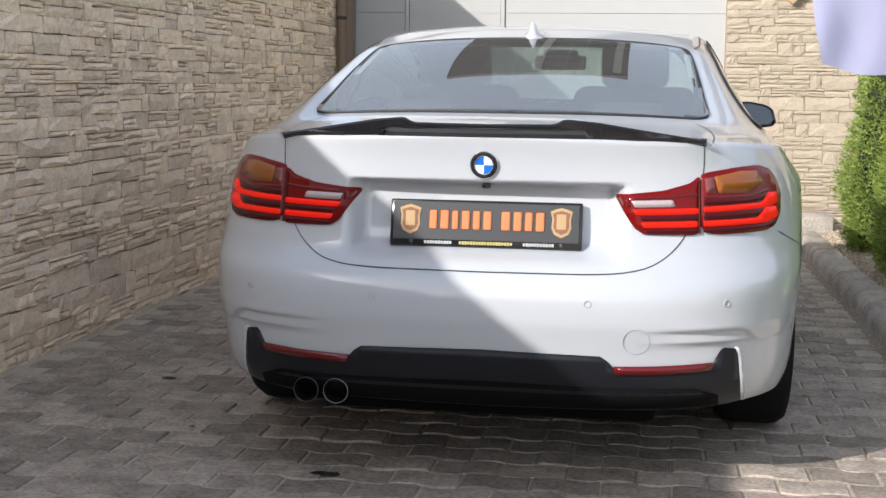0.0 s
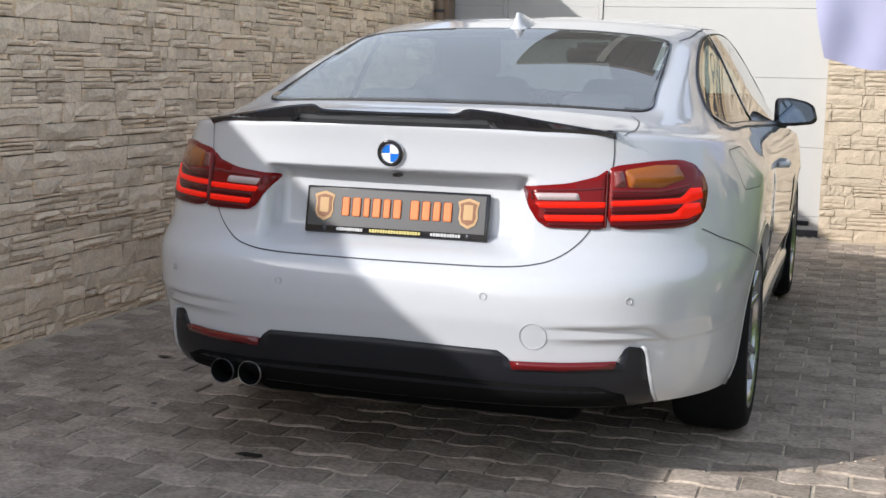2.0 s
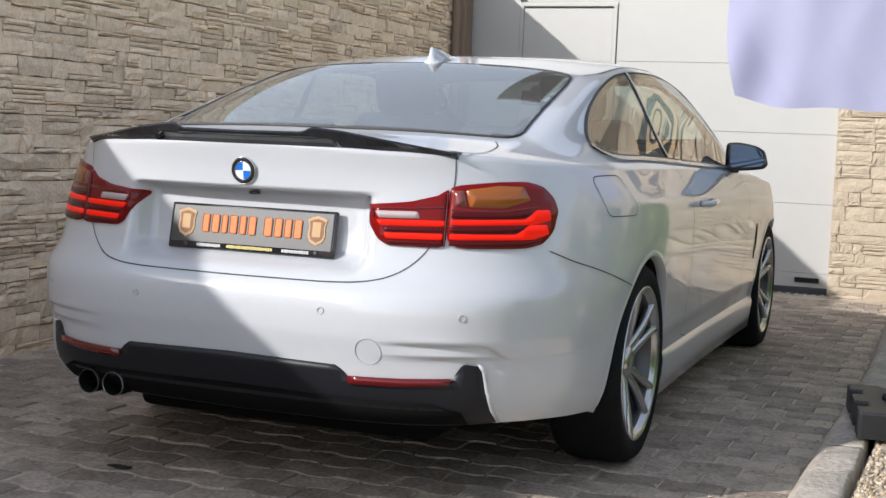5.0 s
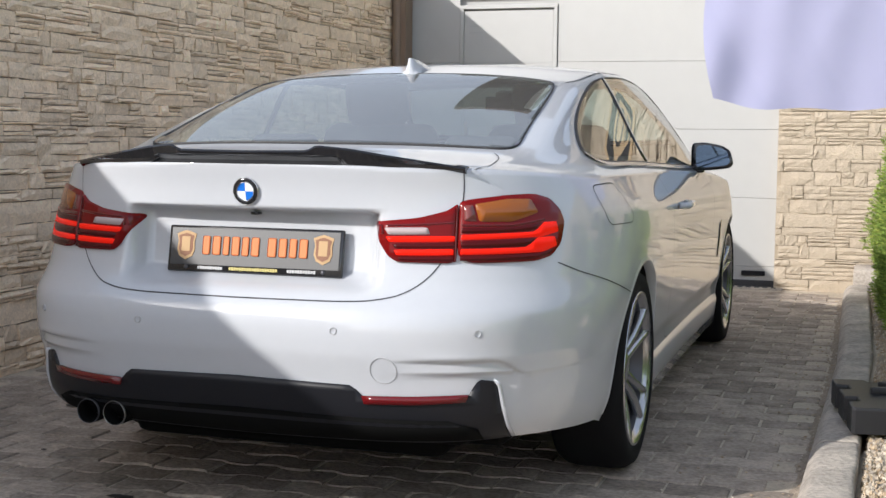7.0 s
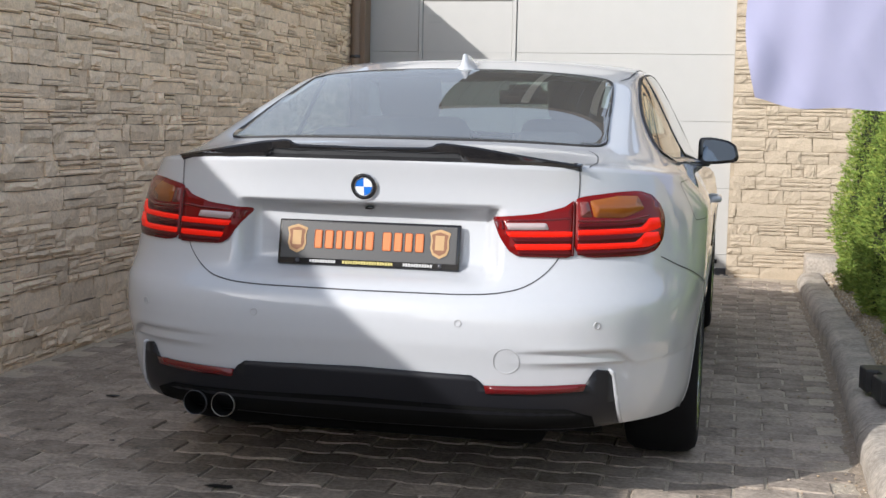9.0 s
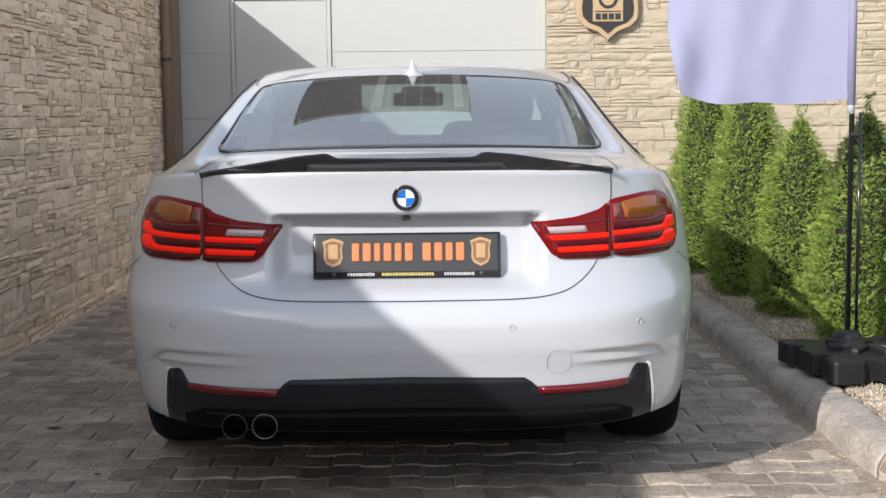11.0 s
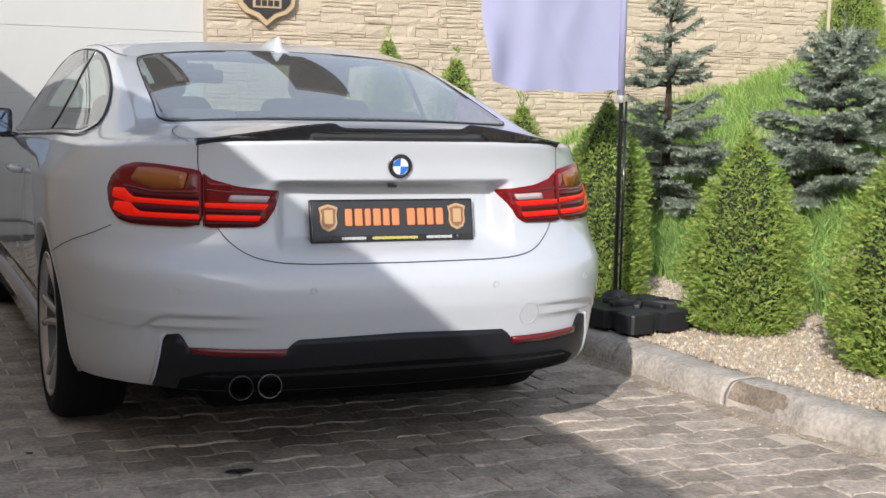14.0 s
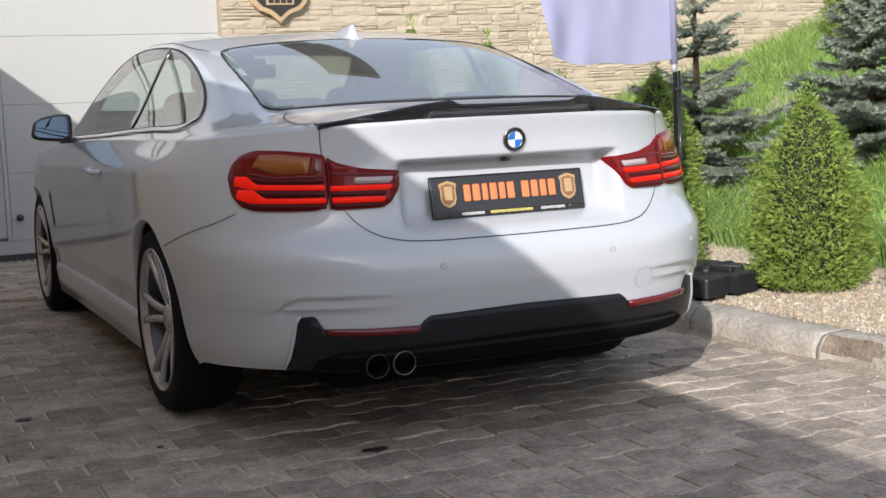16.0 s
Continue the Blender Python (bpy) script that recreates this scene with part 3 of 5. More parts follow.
RAIL_Z = [.986, .990, 1.002, 1.024, 1.138, 1.256, 1.328, 1.338, 1.30, 1.18, 1.0, .965, .78]

ROOF, RAIL_XS, RAIL_ZS = eased(ROOF_Y, ROOF_Z, .05, .01), eased(RAIL_Y, RAIL_X, .08, .01), eased(RAIL_Y, RAIL_Z, .06, .01)
ZTOP = eased(ZTOP_Y, ZTOP_Z, .08, .01)
ref_x, ref_y = dense_outline(.70)
ref_s = np.concatenate([[0], np.cumsum(np.hypot(np.diff(ref_x), np.diff(ref_y)))])
COLS = np.unique(np.concatenate([np.arange(0, 1.15, .0125), np.arange(1.15, 2.3, .02), np.arange(2.3, ref_s[-1], .035), [1.35, ref_s[-1]]]))
CUT = 1.35
ROWS = np.array([0, .03, .07, .11, .15, .19, .215, .235, .25, .262, .268, .274, .280, .287, .295, .303, .308, .3135, .319, .326, .335, .345, .37, .41, .45, .48, .50, .52, .54, .56, .58, .60, .62, .65, .69, .73, .77,
                 .805, .83, .842, .855, .87, .90, .93, .96, .985, 1.0])
NV = 22


def body_columns():
    """Half-side grids of the lower body (column, row) and of the upper body (column, step from edge to centre)."""
    low, up = [], []
    cache = {}
    for s in COLS:
        yref = np.interp(s, ref_s, ref_y)
        z0, z1 = tab(yref, ZLOW_Y, ZLOW_Z), tab(yref, *ZTOP)
        col = []
        for w in ROWS:
            z = float(z0 + w * (z1 - z0))
            key = round(z, 4)
            if key not in cache:
                x, y = dense_outline(z)
                cache[key] = (x, y, np.concatenate([[0], np.cumsum(np.hypot(np.diff(x), np.diff(y)))]))
            x, y, a = cache[key]
            q = s if s < 1.7 else 1.7 + (s - 1.7) * (a[-1] - 1.7) / (ref_s[-1] - 1.7)
            if .9 < q < 1.7:
                cut = float(np.interp(opening_y(z), y, a))
                cut += (CUT - cut) * smooth(.60, .80, z)
                q = tab(q, [.9, CUT, 1.7], [.9, cut, 1.7])
            px, py = float(np.interp(q, a, x)), float(np.interp(q, a, y))
            py += float(carve(px, z)) if py < .5 else 0
            # swage line along the flank and the rocker's tuck
            if py > .4 and px > .5:
                px += float(swage(py, z))
            col.append((px, py, z))
        low.append(col)
        xe, y, ze = col[-1]
        zc = tab(y, *ROOF)
        xr = min(tab(y, *RAIL_XS), .82 * xe)
        zr = tab(y, *RAIL_ZS)
        e, b = np.array([xe, ze]), np.array([xe - min(.03, xe * .1), ze + .010])
        r, mid, c = np.array([xr, zr]), np.array([xr * .55, zr + (zc - zr) * .85]), np.array([0, zc])
        sec = bspline([e, b, b + (r - b) * .6, b + (r - b) * .93, r + (mid - r) * .12, mid, [xr * .25, zc], c], NV + 1)
        sec[0] = e
        up.append([(float(px), y, float(pz)) for px, pz in sec])
    return np.array(low), np.array(up)


LOW, UP = body_columns()


def upper_at(y):
    """Section (x, z) of the upper body at y, from the belt to the centre."""
    ys = UP[:, 0, 1]
    i = int(np.clip(np.searchsorted(ys, y) - 1, 0, len(ys) - 2))
    t = np.clip((y - ys[i]) / max(ys[i + 1] - ys[i], 1e-6), 0, 1)
    return UP[i] * (1 - t) + UP[i + 1] * t


def on_side(y, z, lift=0.0):
    """Point of the greenhouse flank (right) at y and z."""
    sec = upper_at(y)
    x = np.interp(z, sec[:, 2], sec[:, 0])
    return (x + lift * .85, y, z + lift * .5)


def on_top(x, y, lift=0.0):
    sec = upper_at(y)
    z = np.interp(-abs(x), -sec[:, 0], sec[:, 2])
    return (x, y - lift * .35, z + lift * .93)


ARCH_R = .352


def build_shell():
    verts, index = [], {}

    def vid(i, j, side, upper):
        if not upper and j == len(ROWS) - 1:
            upper, j = True, 0
        mid = (upper and j == NV) or i == 0 or i == len(COLS) - 1
        key = (i, j, 1 if mid else side, upper)
        if key not in index:
            p = (UP if upper else LOW)[i][j]
            index[key] = len(verts)
            verts.append([0 if mid else side * p[0], p[1], p[2]])
        return index[key]

    groups = {"bumper": [], "boot_lid": [], "body": [], "door": [], "door_left": [], "roof": []}
    for side in (1, -1):
        for i in range(len(COLS) - 1):
            for j in range(len(ROWS) - 1):
                q = [vid(i, j, side, False), vid(i + 1, j, side, False), vid(i + 1, j + 1, side, False), vid(i, j + 1, side, False)]
                c = np.mean([verts[k] for k in q], 0)
                if CUT - .001 < COLS[i] and c[1] < REAR_AXLE and c[2] < .60:
                    continue
                if abs(c[0]) > .5 and any(all(np.hypot(verts[k][1] - ay, verts[k][2] - TYRE_R) < ARCH_R for k in q) for ay in (REAR_AXLE, FRONT_AXLE)):
                    continue
                if side < 0:
                    q = q[::-1]
                s, z = COLS[i], c[2]
                seam_low = tab(s, [0, .38, .48, .55, .60], [.635, .637, .66, .73, .90])
                if s < .60 and z > seam_low:
                    name = "boot_lid"
                elif z < tab(s, [0, .6, .90, 1.44], [.74, .74, .72, .612]) and c[1] < REAR_AXLE:
                    name = "bumper"
                elif 1.66 < c[1] < 3.0 and z > .30:
                    name = "door" if side > 0 else "door_left"
                else:
                    name = "body"
                groups[name].append(q)
            for j in range(NV):
                q = [vid(i, j, side, True), vid(i + 1, j, side, True), vid(i + 1, j + 1, side, True), vid(i, j + 1, side, True)]
                q = list(dict.fromkeys(q))
                if len(q) < 3:
                    continue
                c = np.mean([verts[k] for k in q], 0)
                if in_glass(c):
                    continue
                if side < 0:
                    q = q[::-1]
                groups["boot_lid" if c[1] < .40 and abs(c[0]) < .60 else "roof" if c[2] > 1.1 else "body"].append(q)
    verts = np.array(verts)
    # arch edges drawn onto true circles
    for ay in (REAR_AXLE, FRONT_AXLE):
        d = np.hypot(verts[:, 1] - ay, verts[:, 2] - TYRE_R)
        near = (d < ARCH_R) & (d > .05) & (abs(verts[:, 0]) > .5)
        k = ARCH_R / d[near]
        verts[near, 1] = ay + (verts[near, 1] - ay) * k
        verts[near, 2] = np.maximum(TYRE_R + (verts[near, 2] - TYRE_R) * k, .19)
    # shared normals, so that the panels shade as one skin
    nrm = np.zeros_like(verts)
    for faces in groups.values():
        for q in faces:
            p = verts[q]
            n = np.cross(p[2] - p[0], p[-1] - p[1])
            for k in q:
                nrm[k] += n
    nrm /= np.linalg.norm(nrm, axis=1, keepdims=True) + 1e-12
    for name, faces in groups.items():
        used = sorted({k for q in faces for k in q})
        at = {k: n for n, k in enumerate(used)}
        name = name.replace("_left", "")
        ob = raw(name, verts[used], [[at[k] for k in q] for q in faces], M["paint"], car, "gloss white painted " + name.replace("_", " "))
        ob.data.normals_split_custom_set_from_vertices([tuple(nrm[k]) for k in used])


def inside(p, poly):
    x, y = p
    hit = False
    for (x0, y0), (x1, y1) in zip(poly, poly[1:] + poly[:1]):
        if (y0 > y) != (y1 > y) and x < (x1 - x0) * (y - y0) / (y1 - y0) + x0:
            hit = not hit
    return hit


def rounded(poly, soft=0.35, rounds=1):
    """Closed outline with its corners eased; more rounds give a flowing curve."""
    pts = np.array(poly, float)
    for _ in range(rounds - 1):
        nxt = np.roll(pts, -1, 0)
        pts = np.stack([pts * .75 + nxt * .25, pts * .25 + nxt * .75], 1).reshape(-1, 2)
    out = []
    for i in range(len(pts)):
        p, q, r = pts[i - 1], pts[i], pts[(i + 1) % len(pts)]
        a, b = q + (p - q) * soft * .5, q + (r - q) * soft * .5
        for t in (0, .25, .5, .75, 1):
            out.append(tuple(a * (1 - t) ** 2 + 2 * q * t * (1 - t) + b * t * t))
    return out


def shrink(poly, d):
    """Outline moved inwards by d."""
    pts = np.array(poly, float)
    area = np.sum(pts[:, 0] * np.roll(pts[:, 1], -1) - pts[:, 1] * np.roll(pts[:, 0], -1))
    t = np.roll(pts, -1, 0) - np.roll(pts, 1, 0)
    t /= np.linalg.norm(t, axis=1, keepdims=True) + 1e-9
    n = np.stack([-t[:, 1], t[:, 0]], 1) * (1 if area > 0 else -1)
    return [tuple(p) for p in pts + n * d]


SCREEN = rounded([(-.590, .445), (-.52, .434), (-.30, .415), (0, .405), (.30, .415), (.52, .434), (.590, .445), (.612, .50), (.600, .60), (.585, .85), (.566, 1.10), (.550, 1.185), (.48, 1.205), (.25, 1.218), (0, 1.222), (-.25, 1.218), (-.48, 1.205), (-.550, 1.185), (-.566, 1.10), (-.585, .85), (-.600, .60), (-.612, .50)], .8, 2)
SIDE = rounded([(.735, 1.030), (.80, 1.072), (.91, 1.124), (1.05, 1.174), (1.23, 1.230), (1.50, 1.288), (1.85, 1.306), (2.12, 1.304), (2.30, 1.290), (2.48, 1.258), (2.72, 1.182), (2.95, 1.06), (3.10, .965), (3.13, .948), (3.05, .944), (2.8, .946), (2.4, .956), (2.0, .966), (1.6, .978), (1.2, .988), (1.00, .988), (.84, .994), (.75, 1.010)], .8, 2)
SHIELD_GLASS = rounded([(-.60, 2.72), (-.66, 3.0), (-.68, 3.2), (0, 3.28), (.68, 3.2), (.66, 3.0), (.60, 2.72), (.55, 2.58), (0, 2.52), (-.55, 2.58)])
SCREEN_IN, SIDE_IN, SHIELD_IN = shrink(SCREEN, .016), shrink(SIDE, .010), shrink(SHIELD_GLASS, .02)


def in_glass(c):
    x, y, z = c
    return inside((x, y), SCREEN_IN) or inside((x, y), SHIELD_IN) or (abs(x) > .5 and inside((y, z), SIDE_IN))


build_shell()


def filled(outline, step, place, lift, thick):
    """Curved panel: the outline filled in its own two coordinates, cut into small faces, laid on the body and given an edge."""
    bm = bmesh.new()
    bm.faces.new([bm.verts.new((u, 0, v)) for u, v in outline])
    us, vs = [p[0] for p in outline], [p[1] for p in outline]
    for lo, hi, n in ((min(us), max(us), (1, 0, 0)), (min(vs), max(vs), (0, 0, 1))):
        for c in np.arange(lo + step, hi, step):
            bmesh.ops.bisect_plane(bm, geom=bm.verts[:] + bm.edges[:] + bm.faces[:], plane_co=Vector(n) * c, plane_no=n)
    bmesh.ops.triangulate(bm, faces=[f for f in bm.faces if len(f.verts) > 4])
    low = set()
    if thick:
        r = bmesh.ops.extrude_edge_only(bm, edges=[e for e in bm.edges if e.is_boundary])
        low = {v for v in r["geom"] if isinstance(v, bmesh.types.BMVert)}
    for v in bm.verts:
        v.co = place(v.co.x, v.co.z, lift - (thick if v in low else 0))
    bmesh.ops.recalc_face_normals(bm, faces=bm.faces[:])
    return bm


def band(outer, inner, place, lift, thick=.006):
    """Frame between two outlines with as many points each."""
    bm = bmesh.new()
    o = [bm.verts.new(place(*p, lift)) for p in outer]
    i = [bm.verts.new(place(*p, lift + .001)) for p in inner]
    lo = [bm.verts.new(place(*p, lift - thick)) for p in outer]
    li = [bm.verts.new(place(*p, lift - thick)) for p in inner]
    n = len(o)
    for k in range(n):
        m = (k + 1) % n
        for a, b in ((o, i), (lo, o), (i, li)):
            bm.faces.new((a[k], a[m], b[m], b[k]))
    bmesh.ops.recalc_face_normals(bm, faces=bm.faces[:])
    return bm


def right_side(u, v, l):
    return on_side(u, v, l)


def left_side(u, v, l):
    x, y, z = on_side(u, v, l)
    return (-x, y, z)


# glass
def screen_terms(x, y):
    u, v = x * x, y - .8
    return np.stack([np.ones_like(v), v, v * v, v ** 3, u, u * v, u * v * v, u * u, u * u * v, u ** 3], 1)


def side_terms(y, z):
    u, v = (y - 2) / 1.2, (z - 1.1) / .2
    return np.stack([u ** i * v ** j for i in range(5) for j in range(4) if i + j < 5], 1)


def windows():
    # one even sheet for each pane, so that its mirror image runs clean
    pts = np.array([on_top(x, y) for x in np.linspace(0, .6, 13) for y in np.linspace(.41, 1.22, 19)])
    sheet = np.linalg.lstsq(screen_terms(pts[:, 0], pts[:, 1]), pts[:, 2], rcond=None)[0]
    pts = np.array([on_side(*p) for y in np.linspace(.735, 3.0, 43) for p in [(y, z) for z in np.linspace(.95, 1.30, 12)] if inside(p, SIDE)])
    flat = np.linalg.lstsq(side_terms(pts[:, 1], pts[:, 2]), pts[:, 0], rcond=None)[0]

    def pane_top(x, y, lift):
        return (x, y - lift * .35, max(float((screen_terms(np.array([x]), np.array([y])) @ sheet)[0]), on_top(x, y)[2] - .004) + lift * .93)

    def pane_side(s):
        return lambda y, z, lift: (s * (max(float((side_terms(np.array([y]), np.array([z])) @ flat)[0]), on_side(y, z)[0] - .003) + lift * .85), y, z + lift * .5)
    w = part("rear_window", filled(SCREEN, .03, pane_top, .006, .006), M["rear_glass"], car, "tinted rear window with a pale film of sky sheen")
    w.visible_shadow = False
    part("window_frame", band(SCREEN, shrink(SCREEN, .012), on_top, .002), M["seal"], w)
    part("seal", band(shrink(SCREEN, -.0012), shrink(SCREEN, .001), on_top, .0065), M["seal"], w)
    w = part("windscreen", filled(shrink(SHIELD_GLASS, .012), .06, on_top, .002, 0), M["side_glass"], car, "windscreen")
    w.visible_shadow = False
    part("window_frame", band(SHIELD_GLASS, shrink(SHIELD_GLASS, .04), on_top, .004), M["black_gloss"], w)
    for place in (right_side, left_side):
        w = part("side_window", filled(shrink(SIDE, .004), .03, pane_side(1 if place is right_side else -1), .005, 0), M["side_glass"], car, "side window of the coupe")
        w.visible_shadow = False
        part("window_frame", band(SIDE, shrink(SIDE, .021), place, .0015), M["seal"], w)
        part("seal", band(shrink(SIDE, -.001), shrink(SIDE, .004), place, .006), M["seal"], w)
        part("pillar", filled([(1.585, .984), (1.615, .983), (1.59, 1.291), (1.56, 1.289)], .06, place, .008, .01), M["black_gloss"], w)


windows()


# seams between panels
def seam(points, place, width=.005, lift=.0012, mat="seam", step=.02):
    p = np.array(points, float)
    s = np.concatenate([[0], np.cumsum(np.linalg.norm(np.diff(p, axis=0), axis=1))])
    q = np.arange(0, s[-1], step)
    q = np.append(q, s[-1])
    c = np.stack([np.interp(q, s, p[:, 0]), np.interp(q, s, p[:, 1])], 1)
    k = np.ones(5) / 5
    if len(c) > 8:
        pad = np.pad(c, ((2, 2), (0, 0)), mode="edge")
        c = np.stack([np.convolve(pad[:, d], k, "valid") for d in (0, 1)], 1)
    t = np.gradient(c, axis=0)
    t /= np.linalg.norm(t, axis=1, keepdims=True) + 1e-9
    n = np.stack([-t[:, 1], t[:, 0]], 1) * width / 2
    v = [place(*a, lift) for a in c + n] + [place(*a, lift) for a in c - n]
    m = len(c)
    return raw("panel_gap" if mat == "seam" else mat, v, [(i, i + 1, m + i + 1, m + i) for i in range(m - 1)], M[mat], car)


def flank(y, z, lift=0.0):
    """Point of the right flank below the belt at y and z."""
    x, yy = dense_outline(z)
    k = yy > rear_y(z) + .3
    px = np.interp(y, yy[k], x[k])
    px += swage(y, z) if y > .4 else 0
    return (px + lift, y, z)


def mirrored(f):
    def g(u, v, l=0.0):
        x, y, z = f(u, v, l)
        return (-x, y, z)
    return g


seam([(-.605, .985), (-.60, .895), (-.55, .735), (-.48, .665), (-.40, .642), (-.30, .636), (0, .634), (.30, .636), (.40, .642), (.48, .665), (.55, .735), (.60, .895), (.605, .985)], skin, .0032)
for f in (lambda u, v, l: on_top(u, v, l), lambda u, v, l: on_top(-u, v, l)):
    seam([(.60, .0), (.615, .2), (.60, .34), (.56, .40)], f, .0032, .0015)
    seam([(.575, 1.22), (.598, 1.34), (.605, 1.7), (.602, 2.1), (.60, 2.45)], f, .005, .0012)
for m in (lambda f: f, mirrored):
    seam([(.885, .735), (1.00, .70), (1.44, .612), (1.50, .598)], m(lambda a, z, l: skin(a, z, l)), .003)
    seam([(1.62, .955), (1.66, .80), (1.70, .55), (1.66, .33), (1.9, .285), (2.95, .27)], m(flank), .0035)
    seam([(3.10, .950), (2.8, .940), (2.4, .950), (2.0, .960), (1.6, .972), (1.2, .982), (1.0, .982), (.84, .987), (.752, 1.003), (.727, 1.026)], m(right_side), .011, .0085, "window_trim")
    seam([(2.98, .92), (3.02, .60), (2.95, .27)], m(flank), .0035)
# fuel flap on the right flank
seam([(.62, .935), (.50, .933), (.482, .920), (.515, .83), (.535, .817), (.72, .815), (.742, .828), (.715, .92), (.695, .935), (.60, .935)], flank, .0028, .0015, step=.007)


# tail lamps
def tail_lamp(side):
    def place(a, z, l):
        return skin(side * a, z, l)
    who = part("tail_lamp", filled(rounded([(.5862, .738), (.5862, .895), (.615, .904), (.72, .915), (.81, .918), (.865, .905), (.902, .875), (.918, .84), (.902, .785), (.865, .752), (.81, .740)], soft=.5), .03, place, .008, .02), M["lens_dark"], car, "smoked red wrap-around tail lamp with glowing bars")
    inner = part("boot_lamp", filled(rounded([(.345, .842), (.48, .855), (.555, .874), (.5850, .893), (.5850, .738), (.43, .740), (.405, .755)], soft=.3), .03, place, .008, .02), M["lens_dark"], car, "smoked red lamp half on the boot lid")
    for name, mat, poly, host in (
            ("amber_field", "lens_amber", [(.640, .846), (.628, .892), (.72, .905), (.795, .904), (.818, .868), (.735, .845)], who),
            # paler patch: a reflection on the lens, painted as its own field
            ("clear_field", "lens_glare", [(.600, .848), (.598, .888), (.622, .890), (.634, .847)], who),
            ("glow_line", "reflector", [(.594, .834), (.594, .841), (.735, .839), (.84, .852), (.84, .847), (.74, .833)], who),
            ("light_bar", "lens_red", [(.594, .798), (.594, .812), (.80, .817), (.818, .826), (.838, .842), (.884, .842), (.890, .815), (.83, .803)], who),
            ("light_bar", "lens_red", [(.594, .760), (.594, .775), (.775, .777), (.795, .787), (.815, .802), (.876, .803), (.884, .778), (.83, .763)], who),
            ("shade_field", "lens_black", [(.594, .778), (.594, .795), (.80, .799), (.808, .800), (.785, .783), (.77, .780)], who),
            ("shade_field", "lens_black", [(.594, .816), (.594, .831), (.74, .830), (.825, .840), (.808, .824), (.79, .820)], who),
            ("shade_field", "lens_black", [(.594, .744), (.594, .757), (.82, .760), (.87, .770), (.855, .757), (.81, .746)], who),
            ("light_bar", "lens_red", [(.408, .791), (.396, .806), (.578, .809), (.578, .794)], inner),
            ("light_bar", "lens_red", [(.428, .757), (.420, .772), (.576, .775), (.576, .759)], inner),
            ("glow_field", "reflector", [(.372, .812), (.358, .836), (.385, .838), (.392, .812)], inner),
            ("glow_line", "reflector", [(.400, .833), (.398, .838), (.51, .843), (.575, .848), (.575, .842), (.51, .837)], inner),
            ("shade_field", "lens_black", [(.424, .775), (.414, .788), (.578, .791), (.578, .778)], inner),
            ("shade_field", "lens_black", [(.436, .744), (.430, .754), (.576, .756), (.576, .744)], inner),
            ("divider", "lens_black", [(.579, .742), (.579, .884), (.5842, .886), (.5842, .742)], inner),
            ("reversing_lens", "lens_clear", [(.404, .811), (.392, .829), (.505, .831), (.513, .813)], inner)):
        part(name, filled(rounded(poly, soft=.25), .03, place, .0095, .004), M[mat], host)


tail_lamp(1), tail_lamp(-1)

# lower bumper insert and reflectors
DARK = [(0, .250), (.55, .257), (.70, .264), (.742, .268), (.729, .34), (.715, .415), (.705, .431), (.672, .436), (.660, .430), (.635, .392), (.362, .386), (.345, .405), (.325, .418), (0, .424)]
DARK = DARK + [(-a, z) for a, z in DARK[-2:0:-1]]
insert = part("diffuser", filled(DARK, .03, skin, .007, .02), M["grille_plastic"], car, "dark grey plastic lower bumper insert")
for sgn in (1, -1):
    part("reflector", filled([(sgn * a, z) for a, z in [(.365, .370), (.360, .392), (.50, .394), (.634, .398), (.626, .379), (.50, .372)]], .03, skin, .0145, .010), M["reflector"], car, "red bumper reflector strip")
    part("corner_blade", filled([(sgn * a, z) for a, z in [(.742, .269), (.753, .269), (.740, .34), (.724, .425), (.708, .437), (.706, .430), (.716, .415), (.730, .34)]], .03, skin, .012, .012), M["paint"], car, "white edge of the bumper corner")
part("lower_valance", filled([(-.66, .264), (0, .252), (.66, .264), (.655, .300), (.58, .326), (0, .335), (-.58, .326), (-.655, .300)], .04, skin, .009, .003), M["well"], insert, "black lower edge of the bumper insert")

for a in (-.68, -.29, .29, .67):
    def dot(u, v, l, a=a):
        return skin(a + u, .562 + v, l)
    part("parking_sensor", band([(.010 * math.cos(t), .010 * math.sin(t)) for t in np.arange(16) * math.pi / 8], [(.0086 * math.cos(t), .0086 * math.sin(t)) for t in np.arange(16) * math.pi / 8], dot, .0016, .002), M["sensor"], car)
part("towing_cover", band([(.42 + .036 * math.cos(t), .462 + .036 * math.sin(t)) for t in np.arange(28) * math.pi / 14], [(.42 + .0348 * math.cos(t), .462 + .0348 * math.sin(t)) for t in np.arange(28) * math.pi / 14], skin, .0014, .002), M["sensor"], car)


def badge():
    g = part("badge", lathe([(.004, .0), (.004, .027), (.006, .029), (.008, .034), (.006, .0405), (-.01, .0405)], 40, "y"), M["black_gloss"], car, "round boot badge in blue, white and black")
    g.matrix_basis = pose(0, -.056, .917, 7) @ pose(0, 0, 0, 0, 0, 180) @ Matrix.Diagonal((.92, 1, .92, 1))
    for k in range(4):
        t = np.linspace(k * math.pi / 2, (k + 1) * math.pi / 2, 9)
        part("quarter", slab([(0, 0)] + [(.0258 * math.cos(a), .0258 * math.sin(a)) for a in t], .002), M["badge_blue" if k % 2 else "badge_white"], g, smooth_shade=False).matrix_basis = pose(0, .0075, 0, 0, 0, 180)
    part("ring", lathe([(.007, .0265), (.0105, .0275), (.007, .0285)], 40, "y"), M["chrome"], g)
    part("ring", lathe([(.004, .0385), (.008, .0400), (.004, .0415)], 40, "y"), M["chrome"], g)


badge()


